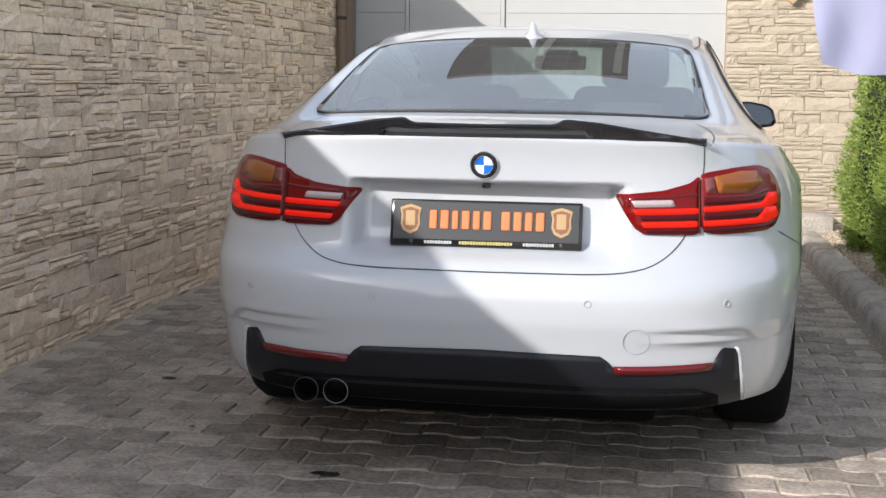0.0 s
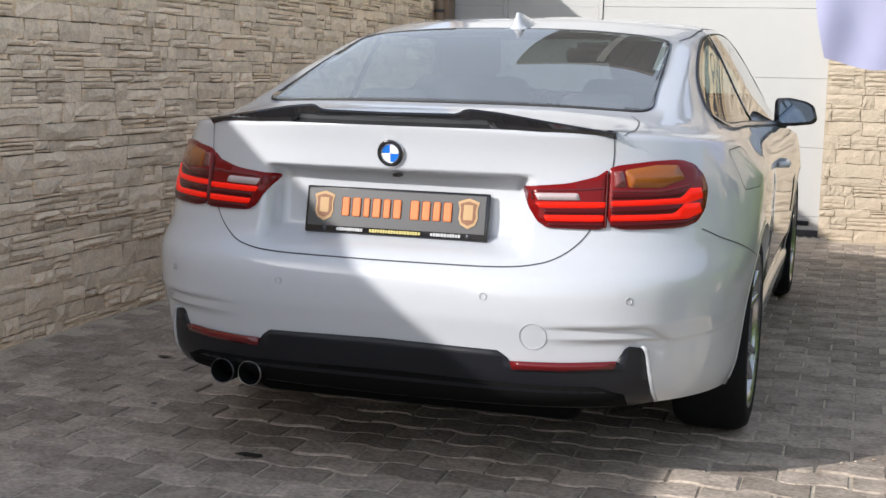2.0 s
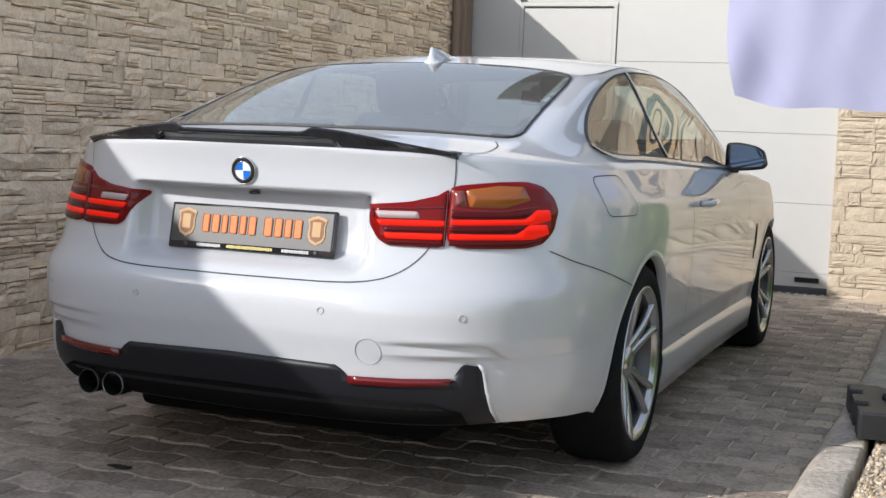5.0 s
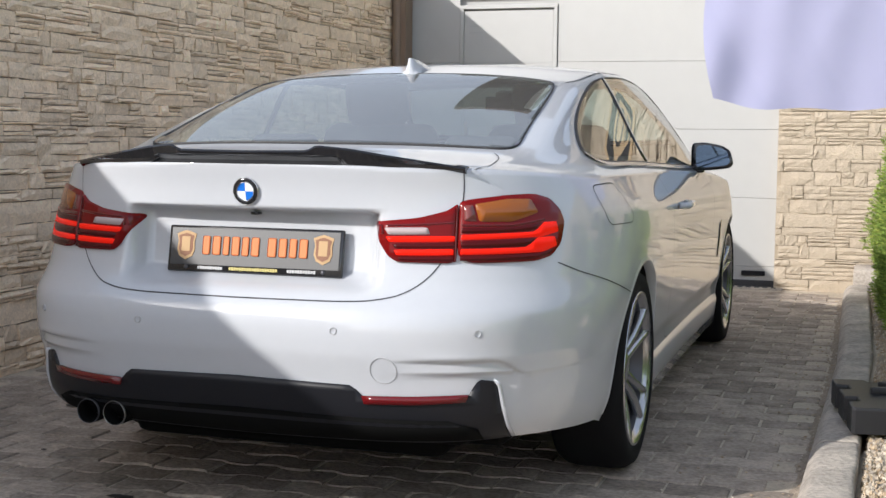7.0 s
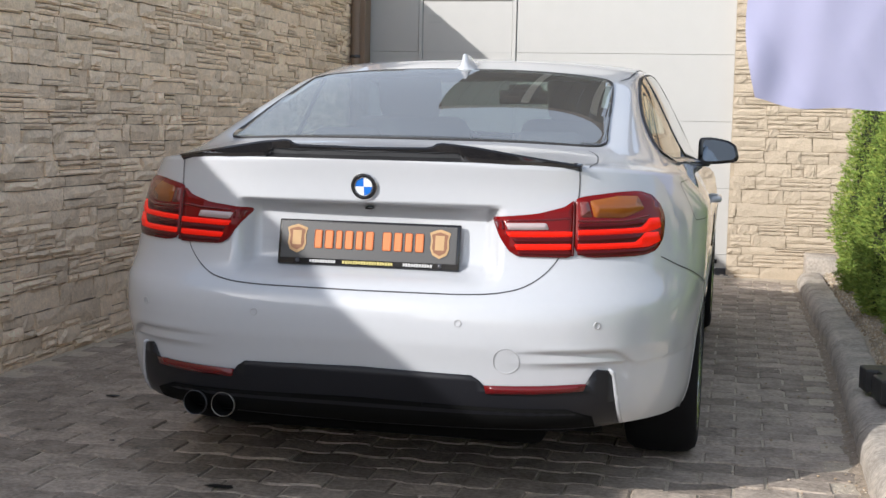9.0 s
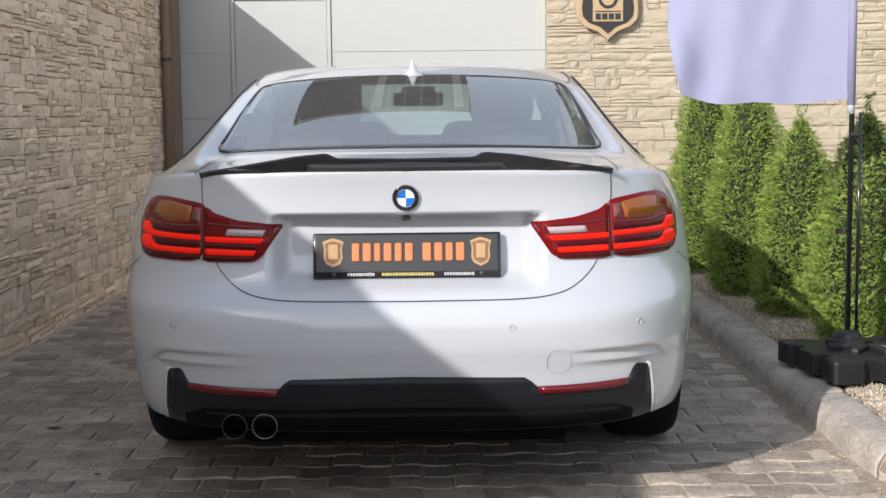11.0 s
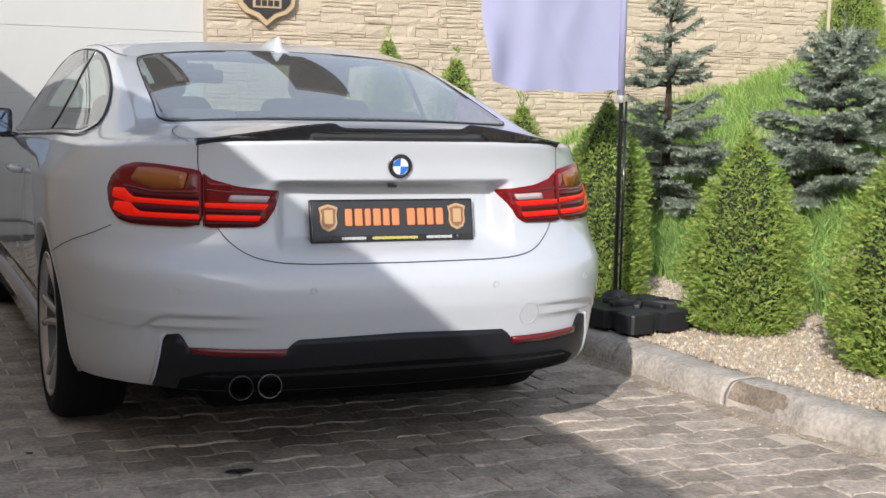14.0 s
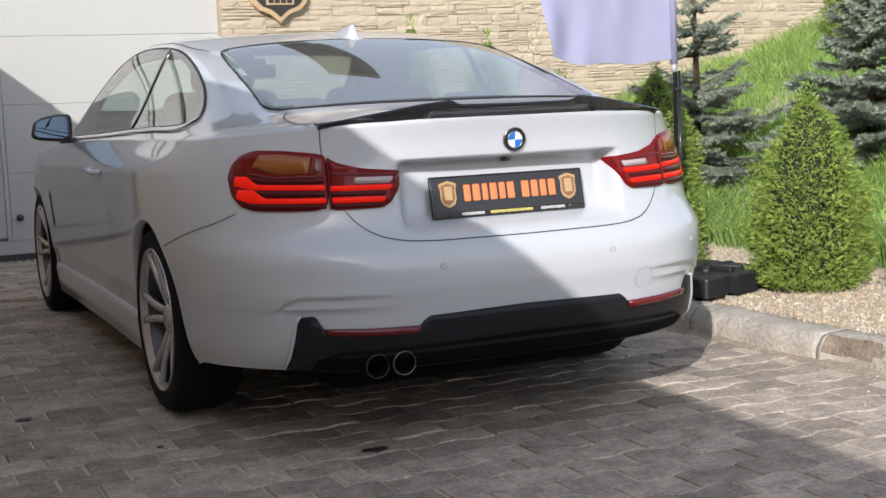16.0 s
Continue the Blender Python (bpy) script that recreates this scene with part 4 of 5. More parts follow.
def number_plate():
    g = part("plate_holder", box((.530, .014, .130), bevel=.005), M["black_gloss"], car, "black dealer plate with copper and white printing")
    g.matrix_basis = pose(0, -.006, .750, -10.5)
    part("plate_face", box((.512, .004, .104), (0, -.007, .006), .001), M["plate"], g, smooth_shade=False)
    x = -.158
    for w in (.026, .028, .022, .027, .024, .027, None, .029, .027, .025, .028):
        if w is None:
            x += .018
            continue
        part("letter_bar", box((w - .004, .003, .052), (x + w / 2, -.010, .010), .004), M["copper"], g, smooth_shade=False)
        x += w + .0045
    for s in (-1, 1):
        sh = [(px * s, pz) for px, pz in [(0, -.042), (.020, -.032), (.027, -.015), (.025, .010), (.030, .030), (.015, .036), (0, .040), (-.015, .036), (-.030, .030), (-.025, .010), (-.027, -.015), (-.020, -.032)]]
        c = part("crest", slab(sh, .003), M["gold"], g, smooth_shade=False)
        c.location = (s * .208, -.011, .010)
        part("crest_field", slab([(px * .8, pz * .8) for px, pz in sh], .002), M["crest_brown"], c, smooth_shade=False).location.y = -.0012
        part("crest_panel", slab([(px * .5, pz * .62) for px, pz in [(-.026, -.030), (.026, -.030), (.026, .036), (-.026, .036)]], .002), M["gold"], c, smooth_shade=False).location.y = -.0022
    for x0, count, mat in ((-.165, 10, "print_white"), (-.068, 19, "print_yellow"), (.108, 11, "print_white")):
        for i in range(count):
            part("print_bar", box((.0058, .003, .009 if i % 3 else .0075), (x0 + i * .0078, -.0085, -.053)), M[mat], g, smooth_shade=False)
    for x in (-.205, .21):
        part("screw", lathe([(-.0115, 0), (-.011, .006), (-.006, .007)], 12, "y"), M["dark_metal"], g).location = (x, 0, -.052)


number_plate()
part("boot_catch", box((.022, .03, .008), (0, .004, .854), .002), M["black_gloss"], car)


def spoiler():
    xs = np.linspace(-.588, .588, 85)
    bm = bmesh.new()
    rings = []
    for x in xs:
        ax = abs(x)
        top = tab(ax, [0, .19, .215, .30, .45, .588], [1.026, 1.028, 1.042, 1.034, 1.010, .988])
        rear = tab(ax, [0, .20, .40, .588], [-.094, -.086, -.045, .030])
        low = tab(ax, [0, .27, .30, .588], [1.000, 1.000, .992, .980])
        front = rear + tab(ax, [0, .19, .23, .588], [.075, .075, .13, .05])
        ft = on_top(x, front)[2]
        mid = smooth(.29, .26, ax)
        bm_pts = [(front, ft + .001), (front - .01, ft + .006), (rear + .018, top - .002), (rear + .004, top + .001), (rear, top - .004), (rear + .010 - .006 * mid, low + .010 + .006 * mid), (rear + .012 + .018 * mid, low + .001 * mid), (rear + .03 + .01 * mid, low - .012), (front, ft - .006)]
        rings.append([bm.verts.new((x, y, z)) for y, z in bm_pts])
    for r, s in zip(rings, rings[1:]):
        for k in range(len(r)):
            m = (k + 1) % len(r)
            bm.faces.new((r[k], r[m], s[m], s[k]))
    bm.faces.new(rings[0]), bm.faces.new(rings[-1][::-1])
    bmesh.ops.recalc_face_normals(bm, faces=bm.faces[:])
    s = part("spoiler", bm, M["black_gloss"], car, "gloss black boot lip spoiler", smooth_shade=False)


spoiler()


def exhaust():
    for x in (-.403, -.488):
        e = part("tailpipe", lathe([(.20, .036), (0, .036), (-.004, .034), (0, .0325), (.12, .031)], 28, "y"), M["well"], car, "round exhaust tailpipe")
        e.location = (x, -.080, .281)
        # left rim has darker metal than its twin: its deeper shade as colour
        part("rim", lathe([(-.003, .0336), (-.0055, .0346), (-.003, .0358), (.002, .0362)], 28, "y"), M["pipe_rim" if x > -.45 else "dark_metal"], e)
    part("silencer", box((1.0, .30, .12), (.1, .24, .28), .05), M["well"], car)
    part("underbody", box((1.60, 2.1, .10), (0, 2.40, .195), .02), M["well"], car)
    part("underbody", box((1.30, 1.25, .12), (0, .86, .26), .02), M["well"], car)
    # black trays added to block light and deepen the shade under the car
    part("floor_tray", box((1.58, 2.3, .06), (0, 2.36, .165), .02), M["well"], car)
    part("floor_tray", box((1.00, 1.10, .12), (-.02, .76, .215), .03), M["well"], car)
    part("floor_tray", box((1.32, .95, .06), (0, 3.95, .185), .02), M["well"], car)


exhaust()


def wheel(x, y):
    s = 1 if x > 0 else -1
    g = part("wheel", lathe([(.0, .055), (-.03, .065), (-.05, .03), (-.05, 0)], 24, "x"), M["dark_metal"], car, "silver double-spoke alloy wheel")
    g.matrix_basis = pose(x, y, TYRE_R, 0, 0, 0 if s > 0 else 180)
    w = .112
    part("tyre", lathe([(-w, .25), (-w - .006, .28), (-w, .305), (-w + .025, .322), (-.05, .3265), (.05, .3265), (w - .025, .322), (w, .305), (w + .006, .28), (w, .252), (w - .012, .246)], 64), M["rubber"], g, "black low-profile tyre")
    part("rim", lathe([(w - .008, .247), (w + .002, .251), (w + .004, .244), (w - .012, .238), (w - .022, .229)], 64), M["alloy"], g)
    part("barrel", lathe([(w - .022, .229), (w - .05, .218), (.0, .212), (-.08, .215), (-w, .235)], 64), M["dark_metal"], g)
    part("brake_disc", lathe([(.0, .05), (.0, .165), (-.02, .165), (-.02, .05)], 36), M["dark_metal"], g)
    for k in range(5):
        for d in (-1, 1):
            bm = bmesh.new()
            rows = []
            for i, t in enumerate(np.linspace(0, 1, 7)):
                r = .045 + t * .192
                c = d * (.017 + .034 * t * t)
                hw = .0160 - .003 * t
                hx = .082 - .016 * (1 - t) ** 2 + .026 * t
                rows.append([bm.verts.new((px, c + py, r)) for px, py in ((hx - .03, -hw), (hx - .006, -hw), (hx, -hw * .5), (hx, hw * .5), (hx - .006, hw), (hx - .03, hw))])
            for a, b in zip(rows, rows[1:]):
                for q in range(6):
                    bm.faces.new((a[q], a[(q + 1) % 6], b[(q + 1) % 6], b[q]))
            bmesh.ops.recalc_face_normals(bm, faces=bm.faces[:])
            part("spoke", bm, M["alloy"], g).rotation_euler = (2 * math.pi * k / 5 + .25, 0, 0)
    part("hub_cap", lathe([(.03, .056), (.072, .052), (.080, .036), (.082, 0)], 24), M["alloy"], g)
    # liner and painted lip of the arch
    bm, lip = bmesh.new(), bmesh.new()
    rows, lips = [], []
    for t in np.linspace(radians(-17), radians(186 if y < 2 else 197), 72):
        c, d = math.cos(t), math.sin(t)
        ww = ARCH_R + .012
        rows.append([bm.verts.new((px, ww * c, ww * d)) for px in (x + s * .04, x - s * .34)] + [bm.verts.new((x - s * .34, .05 * c, .05 * d))])
    way = [(ARCH_R * math.cos(t), ARCH_R * math.sin(t), math.cos(t), math.sin(t)) for t in np.linspace(radians(-17), radians(168 if y < 2 else 197), 66)]
    if y < 2:
        way += [(opening_y(z) - y, z - TYRE_R, -.95, .3) for z in np.linspace(.395, .25, 12)]
    for py, pz, ny, nz in way:
        edge = []
        for dr, out in ((-.004, -.03), (-.004, .001), (.001, .0025), (.009, .0025), (.015, .0004)):
            fy, fz = py + ny * dr, pz + nz * dr
            edge.append(lip.verts.new((s * (flank(y + fy, max(TYRE_R + fz, .21))[0] + out), fy, max(fz, .19 - TYRE_R))))
        lips.append(edge)
    for m, grid in ((bm, rows), (lip, lips)):
        for a, b in zip(grid, grid[1:]):
            for k in range(len(a) - 1):
                m.faces.new((a[k], a[k + 1], b[k + 1], b[k]))
        bmesh.ops.recalc_face_normals(m, faces=m.faces[:])
    part("wheel_well", bm, M["well"], car).location = (0, y, TYRE_R)
    part("arch_lip", lip, M["paint"], car).location = (0, y, TYRE_R)


for wx, wy in ((.79, REAR_AXLE), (-.79, REAR_AXLE), (.77, FRONT_AXLE), (-.77, FRONT_AXLE)):
    wheel(wx, wy)


def skirts():
    for s in (1, -1):
        bm = bmesh.new()
        rings = []
        for y in np.linspace(1.34, 3.38, 24):
            x = flank(y, .30)[0]
            rings.append([bm.verts.new((s * (x + dx), y, z)) for dx, z in ((-.02, .315), (.006, .300), (.012, .275), (.005, .215), (-.004, .150), (-.06, .138))])
        for a, b in zip(rings, rings[1:]):
            for k in range(5):
                bm.faces.new((a[k], a[k + 1], b[k + 1], b[k]))
        bmesh.ops.recalc_face_normals(bm, faces=bm.faces[:])
        part("side_skirt", bm, M["paint"], car)
        sg = (lambda f: f) if s > 0 else mirrored
        part("wing_vent", filled(rounded([(3.24, .50), (3.28, .50), (3.33, .68), (3.26, .66)]), .05, sg(flank), .003, .004), M["black_gloss"], car)


skirts()


def door_mirror(s):
    shape = rounded([(-.092, .062), (-.03, .066), (.045, .052), (.082, .030), (.098, -.030), (.080, -.050), (.0, -.060), (-.075, -.064), (-.092, -.050)], .55)
    bm = slab(shape, .10, .006)
    for v in bm.verts:
        if v.co.y > .05:
            v.co.x, v.co.z = v.co.x * .72 - .012, v.co.z * .62
    g = part("door_mirror", bm, M["black_gloss"], car, "gloss black door mirror")
    g.matrix_basis = pose(.905 if s > 0 else -.937, 2.745, .992) @ Matrix.Diagonal((s, 1, 1, 1))
    part("mirror_glass", slab([(x * .80 + .004, z * .78 + .002) for x, z in shape], .004), M["mirror"], g, smooth_shade=False).location.y = -.003
    part("stalk", box((.13, .05, .026), (-.10, .05, -.060), .01), M["black_gloss"], g)


door_mirror(1), door_mirror(-1)


def handles():
    for sg in ((lambda f: f), mirrored):
        part("door_handle", tube([sg(flank)(1.80, .815, .004), sg(flank)(1.83, .815, .034), sg(flank)(1.97, .818, .034), sg(flank)(2.0, .818, .004)], .013, 10), M["paint"], car)


handles()


def antenna():
    bm = bmesh.new()
    prof = [(0.0, .030, .0), (.02, .036, .014), (.09, .036, .034), (.15, .034, .046), (.172, .033, .049), (.182, .036, .032), (.20, .042, .004)]
    rings = []
    for y, hw, h in prof:
        rings.append([bm.verts.new((px, -y, pz)) for px, pz in ((-hw, 0), (-hw * .42, h * .35), (-.005, h * .96), (0, h), (.005, h * .96), (hw * .42, h * .35), (hw, 0))])
    for a, b in zip(rings, rings[1:]):
        for k in range(6):
            bm.faces.new((a[k], a[k + 1], b[k + 1], b[k]))
    bm.faces.new(rings[-1])
    bmesh.ops.recalc_face_normals(bm, faces=bm.faces[:])
    g = part("aerial_fin", bm, M["paint"], car, "white shark fin aerial on the roof")
    g.matrix_basis = pose(0, 1.42, on_top(0, 1.42)[2] - .002, 9) @ Matrix.Diagonal((1.05, 1.05, 1.15, 1))


antenna()


def cabin():
    part("cabin_floor", box((1.44, 2.4, .08), (0, 2.0, .34), .02), M["trim"], car)
    for s in (1, -1):
        part("door_card", box((.04, 2.6, .56), (s * .76, 2.0, .64), .015), M["trim"], car)
    bm = filled(rounded([(-.60, .50), (.60, .50), (.60, 1.05), (-.60, 1.05)]), .12, lambda u, v, l: (u, v, .985 + l), .0, .02)
    part("parcel_shelf", bm, M["trim"], car)
    part("dashboard", box((1.36, .42, .22), (0, 3.0, .86), .07, segments=3), M["trim"], car)
    sw = part("steering_wheel", tube([(.18 * math.cos(t), 0, .18 * math.sin(t)) for t in np.arange(25) * math.pi / 12], .014, 8, False), M["trim"], car)
    sw.matrix_basis = pose(-.36, 2.66, .90, -22)
    for x in (-.36, .36):
        st = part("front_seat", box((.50, .14, .66), (0, 0, .33), .06, segments=3), M["trim"], car, "dark cloth front seat")
        st.matrix_basis = pose(x, 2.02, .48, 14)
        part("headrest", box((.27, .10, .20), (0, 0, .755), .045, segments=3), M["trim"], st)
        part("seat_cushion", box((.50, .52, .14), (x, 2.3, .50), .05, segments=3), M["trim"], car)
        rs = part("rear_seat", box((.52, .14, .52), (0, 0, .26), .05, segments=3), M["trim"], car)
        rs.matrix_basis = pose(x, 1.12, .48, 18)
        part("headrest", box((.25, .09, .12), (0, 0, .56), .035, segments=3), M["trim"], rs)
    m = part("inner_mirror", box((.24, .03, .065), (0, 2.60, 1.225), .014), M["black_gloss"], car)
    part("camera_housing", box((.16, .10, .05), (0, 2.66, 1.262), .015), M["black_gloss"], m)
    bm = filled(rounded([(-.50, 1.30), (.50, 1.30), (.50, 2.5), (-.50, 2.5)]), .1, on_top, -.03, .01)
    part("headliner", bm, M["beige"], car)


cabin()


# ---- flag on its stand ----
def flag_stand():
    z0 = .120
    g = thing("flag_stand", "black plastic stand with a slim black pole, on kerb and gravel", "flag stand", (1.79, 1.43, z0))
    rim = []
    for k in range(4):
        c, d = math.cos(k * math.pi / 2), math.sin(k * math.pi / 2)
        for u, v in ((-.255, -.265), (-.15, -.265), (-.14, -.225), (-.075, -.225), (-.065, -.265), (.065, -.265), (.075, -.225), (.14, -.225), (.15, -.265), (.255, -.265)):
            rim.append((u * c - v * d, u * d + v * c))
    bm = slab(rim, .085, .008)
    bm.transform(Matrix.Translation((0, 0, .09)) @ Matrix(((1, 0, 0, 0), (0, 0, 1, 0), (0, -1, 0, 0), (0, 0, 0, 1))))
    b = part("base", bm, M["base_plastic"], g, "black plastic weight base with notched sides and moulded ribs", smooth_shade=False)
    b.rotation_euler.z = radians(9)
    for k in range(4):
        # flat dark slabs paint the shade of hollows; nothing is cut into the base
        t = part("recess", slab([(-.17, .05), (-.05, .05), (-.02, .17), (-.17, .17)], .006), M["seam"], b, smooth_shade=False)
        t.matrix_basis = pose(0, 0, .088, 0, 0, 90 * k) @ pose(0, 0, 0, -90)
        part("rib", box((.34, .035, .03), (0, 0, .098), .008), M["base_plastic"], b).rotation_euler.z = radians(45 * k)
    part("boss", lathe([(.08, .07), (.115, .06), (.13, .035), (.14, .0)], 24, "z"), M["base_plastic"], g).location = (-.03, .17, 0)
    part("pole", tube([(-.03, .17, .08), (-.03, .17, 2.4)], .011, 12), M["black_gloss"], g)
    part("pole", tube([(.015, .20, .08), (.015, .20, 1.02)], .007, 10), M["black_gloss"], g)
    part("clamp", box((.035, .03, .02), (-.02, .17, .93), .004), M["black_gloss"], g)


flag_stand()


def flag():
    """Hanging cloth with soft vertical folds, its free edge drawn a little forward."""
    bm = bmesh.new()
    nx, nz = 60, 60
    rows = []
    for j in range(nz + 1):
        t = j / nz
        row = []
        for i in range(nx + 1):
            s = i / nx
            sag = .045 * math.sin(s * 3.1) - .02 * s
            crease = .007 * abs(math.sin(5 * s + 4 * t)) - .006 * abs(math.sin(8 * s - 6 * t + .6))
            wave = crease + s * (.020 * math.sin(5.5 * s + 3.5 * t) + .012 * math.sin(11 * s - 7 * t + 1) + .006 * math.sin(23 * s + 9 * t)) + .014 * smooth(.45, 1, s) * smooth(.5, 0, t) * math.sin(16 * s + 14 * t)
            x = 1.752 - s * (.70 + .03 * math.sin(4 * t)) - .02 * s * math.sin(7 * t)
            row.append(bm.verts.new((x, 1.60 - .06 * s + wave, 1.195 - sag * (1 - t) * .5 + .012 * math.sin(13 * s + 1) * s * (1 - t) + t * 1.05)))
        rows.append(row)
    for a, b in zip(rows, rows[1:]):
        for i in range(nx):
            bm.faces.new((a[i], a[i + 1], b[i + 1], b[i]))
    f = tagged(to_object("flag", bm, M["flag"]), "white lavender cloth flag hanging from the pole", "flag")
    hem = [(1.756, 1.60, 1.17), (1.756, 1.60, 2.24)]
    part("sleeve", tube(hem, .017, 12), M["flag"], f)
    part("sleeve_end", tube([(1.756, 1.60, 1.135), (1.756, 1.60, 1.19)], .014, 12), M["print_white"], f)


flag()


# ---- planting ----
def frond(verts, faces, p, out, size, rng):
    """Feathery frond: pointed leaflets in pairs along a short stem."""
    d = (out * rng.uniform(.4, 1.0) + Vector((rng.uniform(-.75, .75), rng.uniform(-.75, .75), rng.uniform(-.2, .9)))).normalized()
    side = d.cross(Vector((rng.uniform(-.7, .7), rng.uniform(-.7, .7), 0)) + out).normalized()
    k = len(verts)
    verts.extend([(p + d * (size * t))[:] for t in (0, .2, .4, .58, .74, 1)])
    for i in range(4):
        ln = size * (.44 - .07 * i) * rng.uniform(.8, 1.2)
        q = p + d * (size * (.08 + .19 * i))
        for sgn in (-1, 1):
            verts.append((q + d * (ln * .80) + side * (sgn * ln * .46))[:])
            faces.append((k + i, k + i + 1, len(verts) - 1))


def thuja_meshes(seed, height, radius):
    rng = random.Random(seed)
    verts, faces = [], []
    lumps = [(rng.uniform(0, 6.28), rng.uniform(.1, .9), rng.uniform(.05, .14)) for _ in range(26)]

    def rad(t, a):
        r = (radius - .035) * tab(t, [0, .06, .25, .5, .75, .92, 1], [.74, .91, 1.0, .86, .54, .21, .03] if radius > .3 else [.80, .94, 1.0, .93, .68, .34, .06])
        for la, lt, k in lumps:
            da = math.cos(a - la)
            r *= 1 + k * math.exp(-((t - lt) / .09) ** 2) * max(da, -.4) ** 3
        return r
    n = int(21500 * height * radius / .30)
    for _ in range(n):
        t = 1 - math.sqrt(rng.random()) * .995 if rng.random() < .8 else rng.random()
        a = rng.uniform(0, 6.283)
        depth = 1 - .40 * rng.random() ** 1.5
        ca, sa = math.cos(a), math.sin(a)
        tuft = noise.noise((ca * radius * 24, sa * radius * 24, t * height * 26 + seed)) + .6 * noise.noise((ca * radius * 9, sa * radius * 9, t * height * 11 + seed))
        r = rad(t, a) * depth * (.93 + .27 * tuft)
        frond(verts, faces, Vector((r * ca, r * sa, .015 + t * (height - .05))), Vector((ca, sa, 0)), rng.uniform(.018, .036), rng)
    for _ in range(26):
        z = height * (.90 + .15 * rng.random() ** 1.5)
        k = .16 * radius * max(0.1, 1.08 - z / height) / .18
        for _ in range(5):
            frond(verts, faces, Vector((rng.uniform(-k, k), rng.uniform(-k, k), z)), Vector((rng.uniform(-.3, .3), rng.uniform(-.3, .3), .7)), rng.uniform(.02, .038), rng)
    me = bpy.data.meshes.new("crown")
    me.from_pydata(verts, [], faces)
    # solid dark core: shade in the gaps of the crown, put into colour
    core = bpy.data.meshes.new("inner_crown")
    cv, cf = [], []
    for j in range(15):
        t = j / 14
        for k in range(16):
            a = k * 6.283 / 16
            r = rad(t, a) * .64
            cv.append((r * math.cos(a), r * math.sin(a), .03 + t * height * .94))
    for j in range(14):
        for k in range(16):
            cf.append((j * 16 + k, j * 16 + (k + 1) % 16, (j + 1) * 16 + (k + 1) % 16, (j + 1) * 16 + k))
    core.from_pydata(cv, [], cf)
    return me, core


def thuja(x, y, height, radius, seed, label):
    g = thing("thuja", label, "shrub", (x, y, bank(x, y) - .01), "clipped conifers along the drive")
    me, core = thuja_meshes(seed, height, radius)
    mesh_object("crown", me, M["thuja"], g, smooth_shade=False)
    mesh_object("inner_crown", core, M["thuja_shade"], g)
    part("trunk", tube([(0, 0, -.05), (0.01, 0, height * .5), (0, 0.01, height * .9)], [.03, .02, .006], 8), M["bark"], g)
    g.rotation_euler.z = seed * 1.7


thuja(2.14, .08, 1.00, .33, 1, "bushy green thuja shrub standing in the gravel")
thuja(2.11, 1.08, .92, .31, 2, "broad green conical thuja shrub in the gravel")
thuja(1.99, 2.10, 1.05, .27, 3, "green thuja shrub behind the flag stand")
thuja(1.93, 2.95, 1.03, .26, 4, "pointed green thuja shrub in the row")
thuja(1.87, 3.75, 1.32, .27, 5, "tall slim green thuja in the row")
thuja(1.84, 4.85, 1.48, .27, 6, "tall green thuja near the house wall")
thuja(6.3, 5.3, 1.0, .32, 7, "dark thuja high on the grass bank")


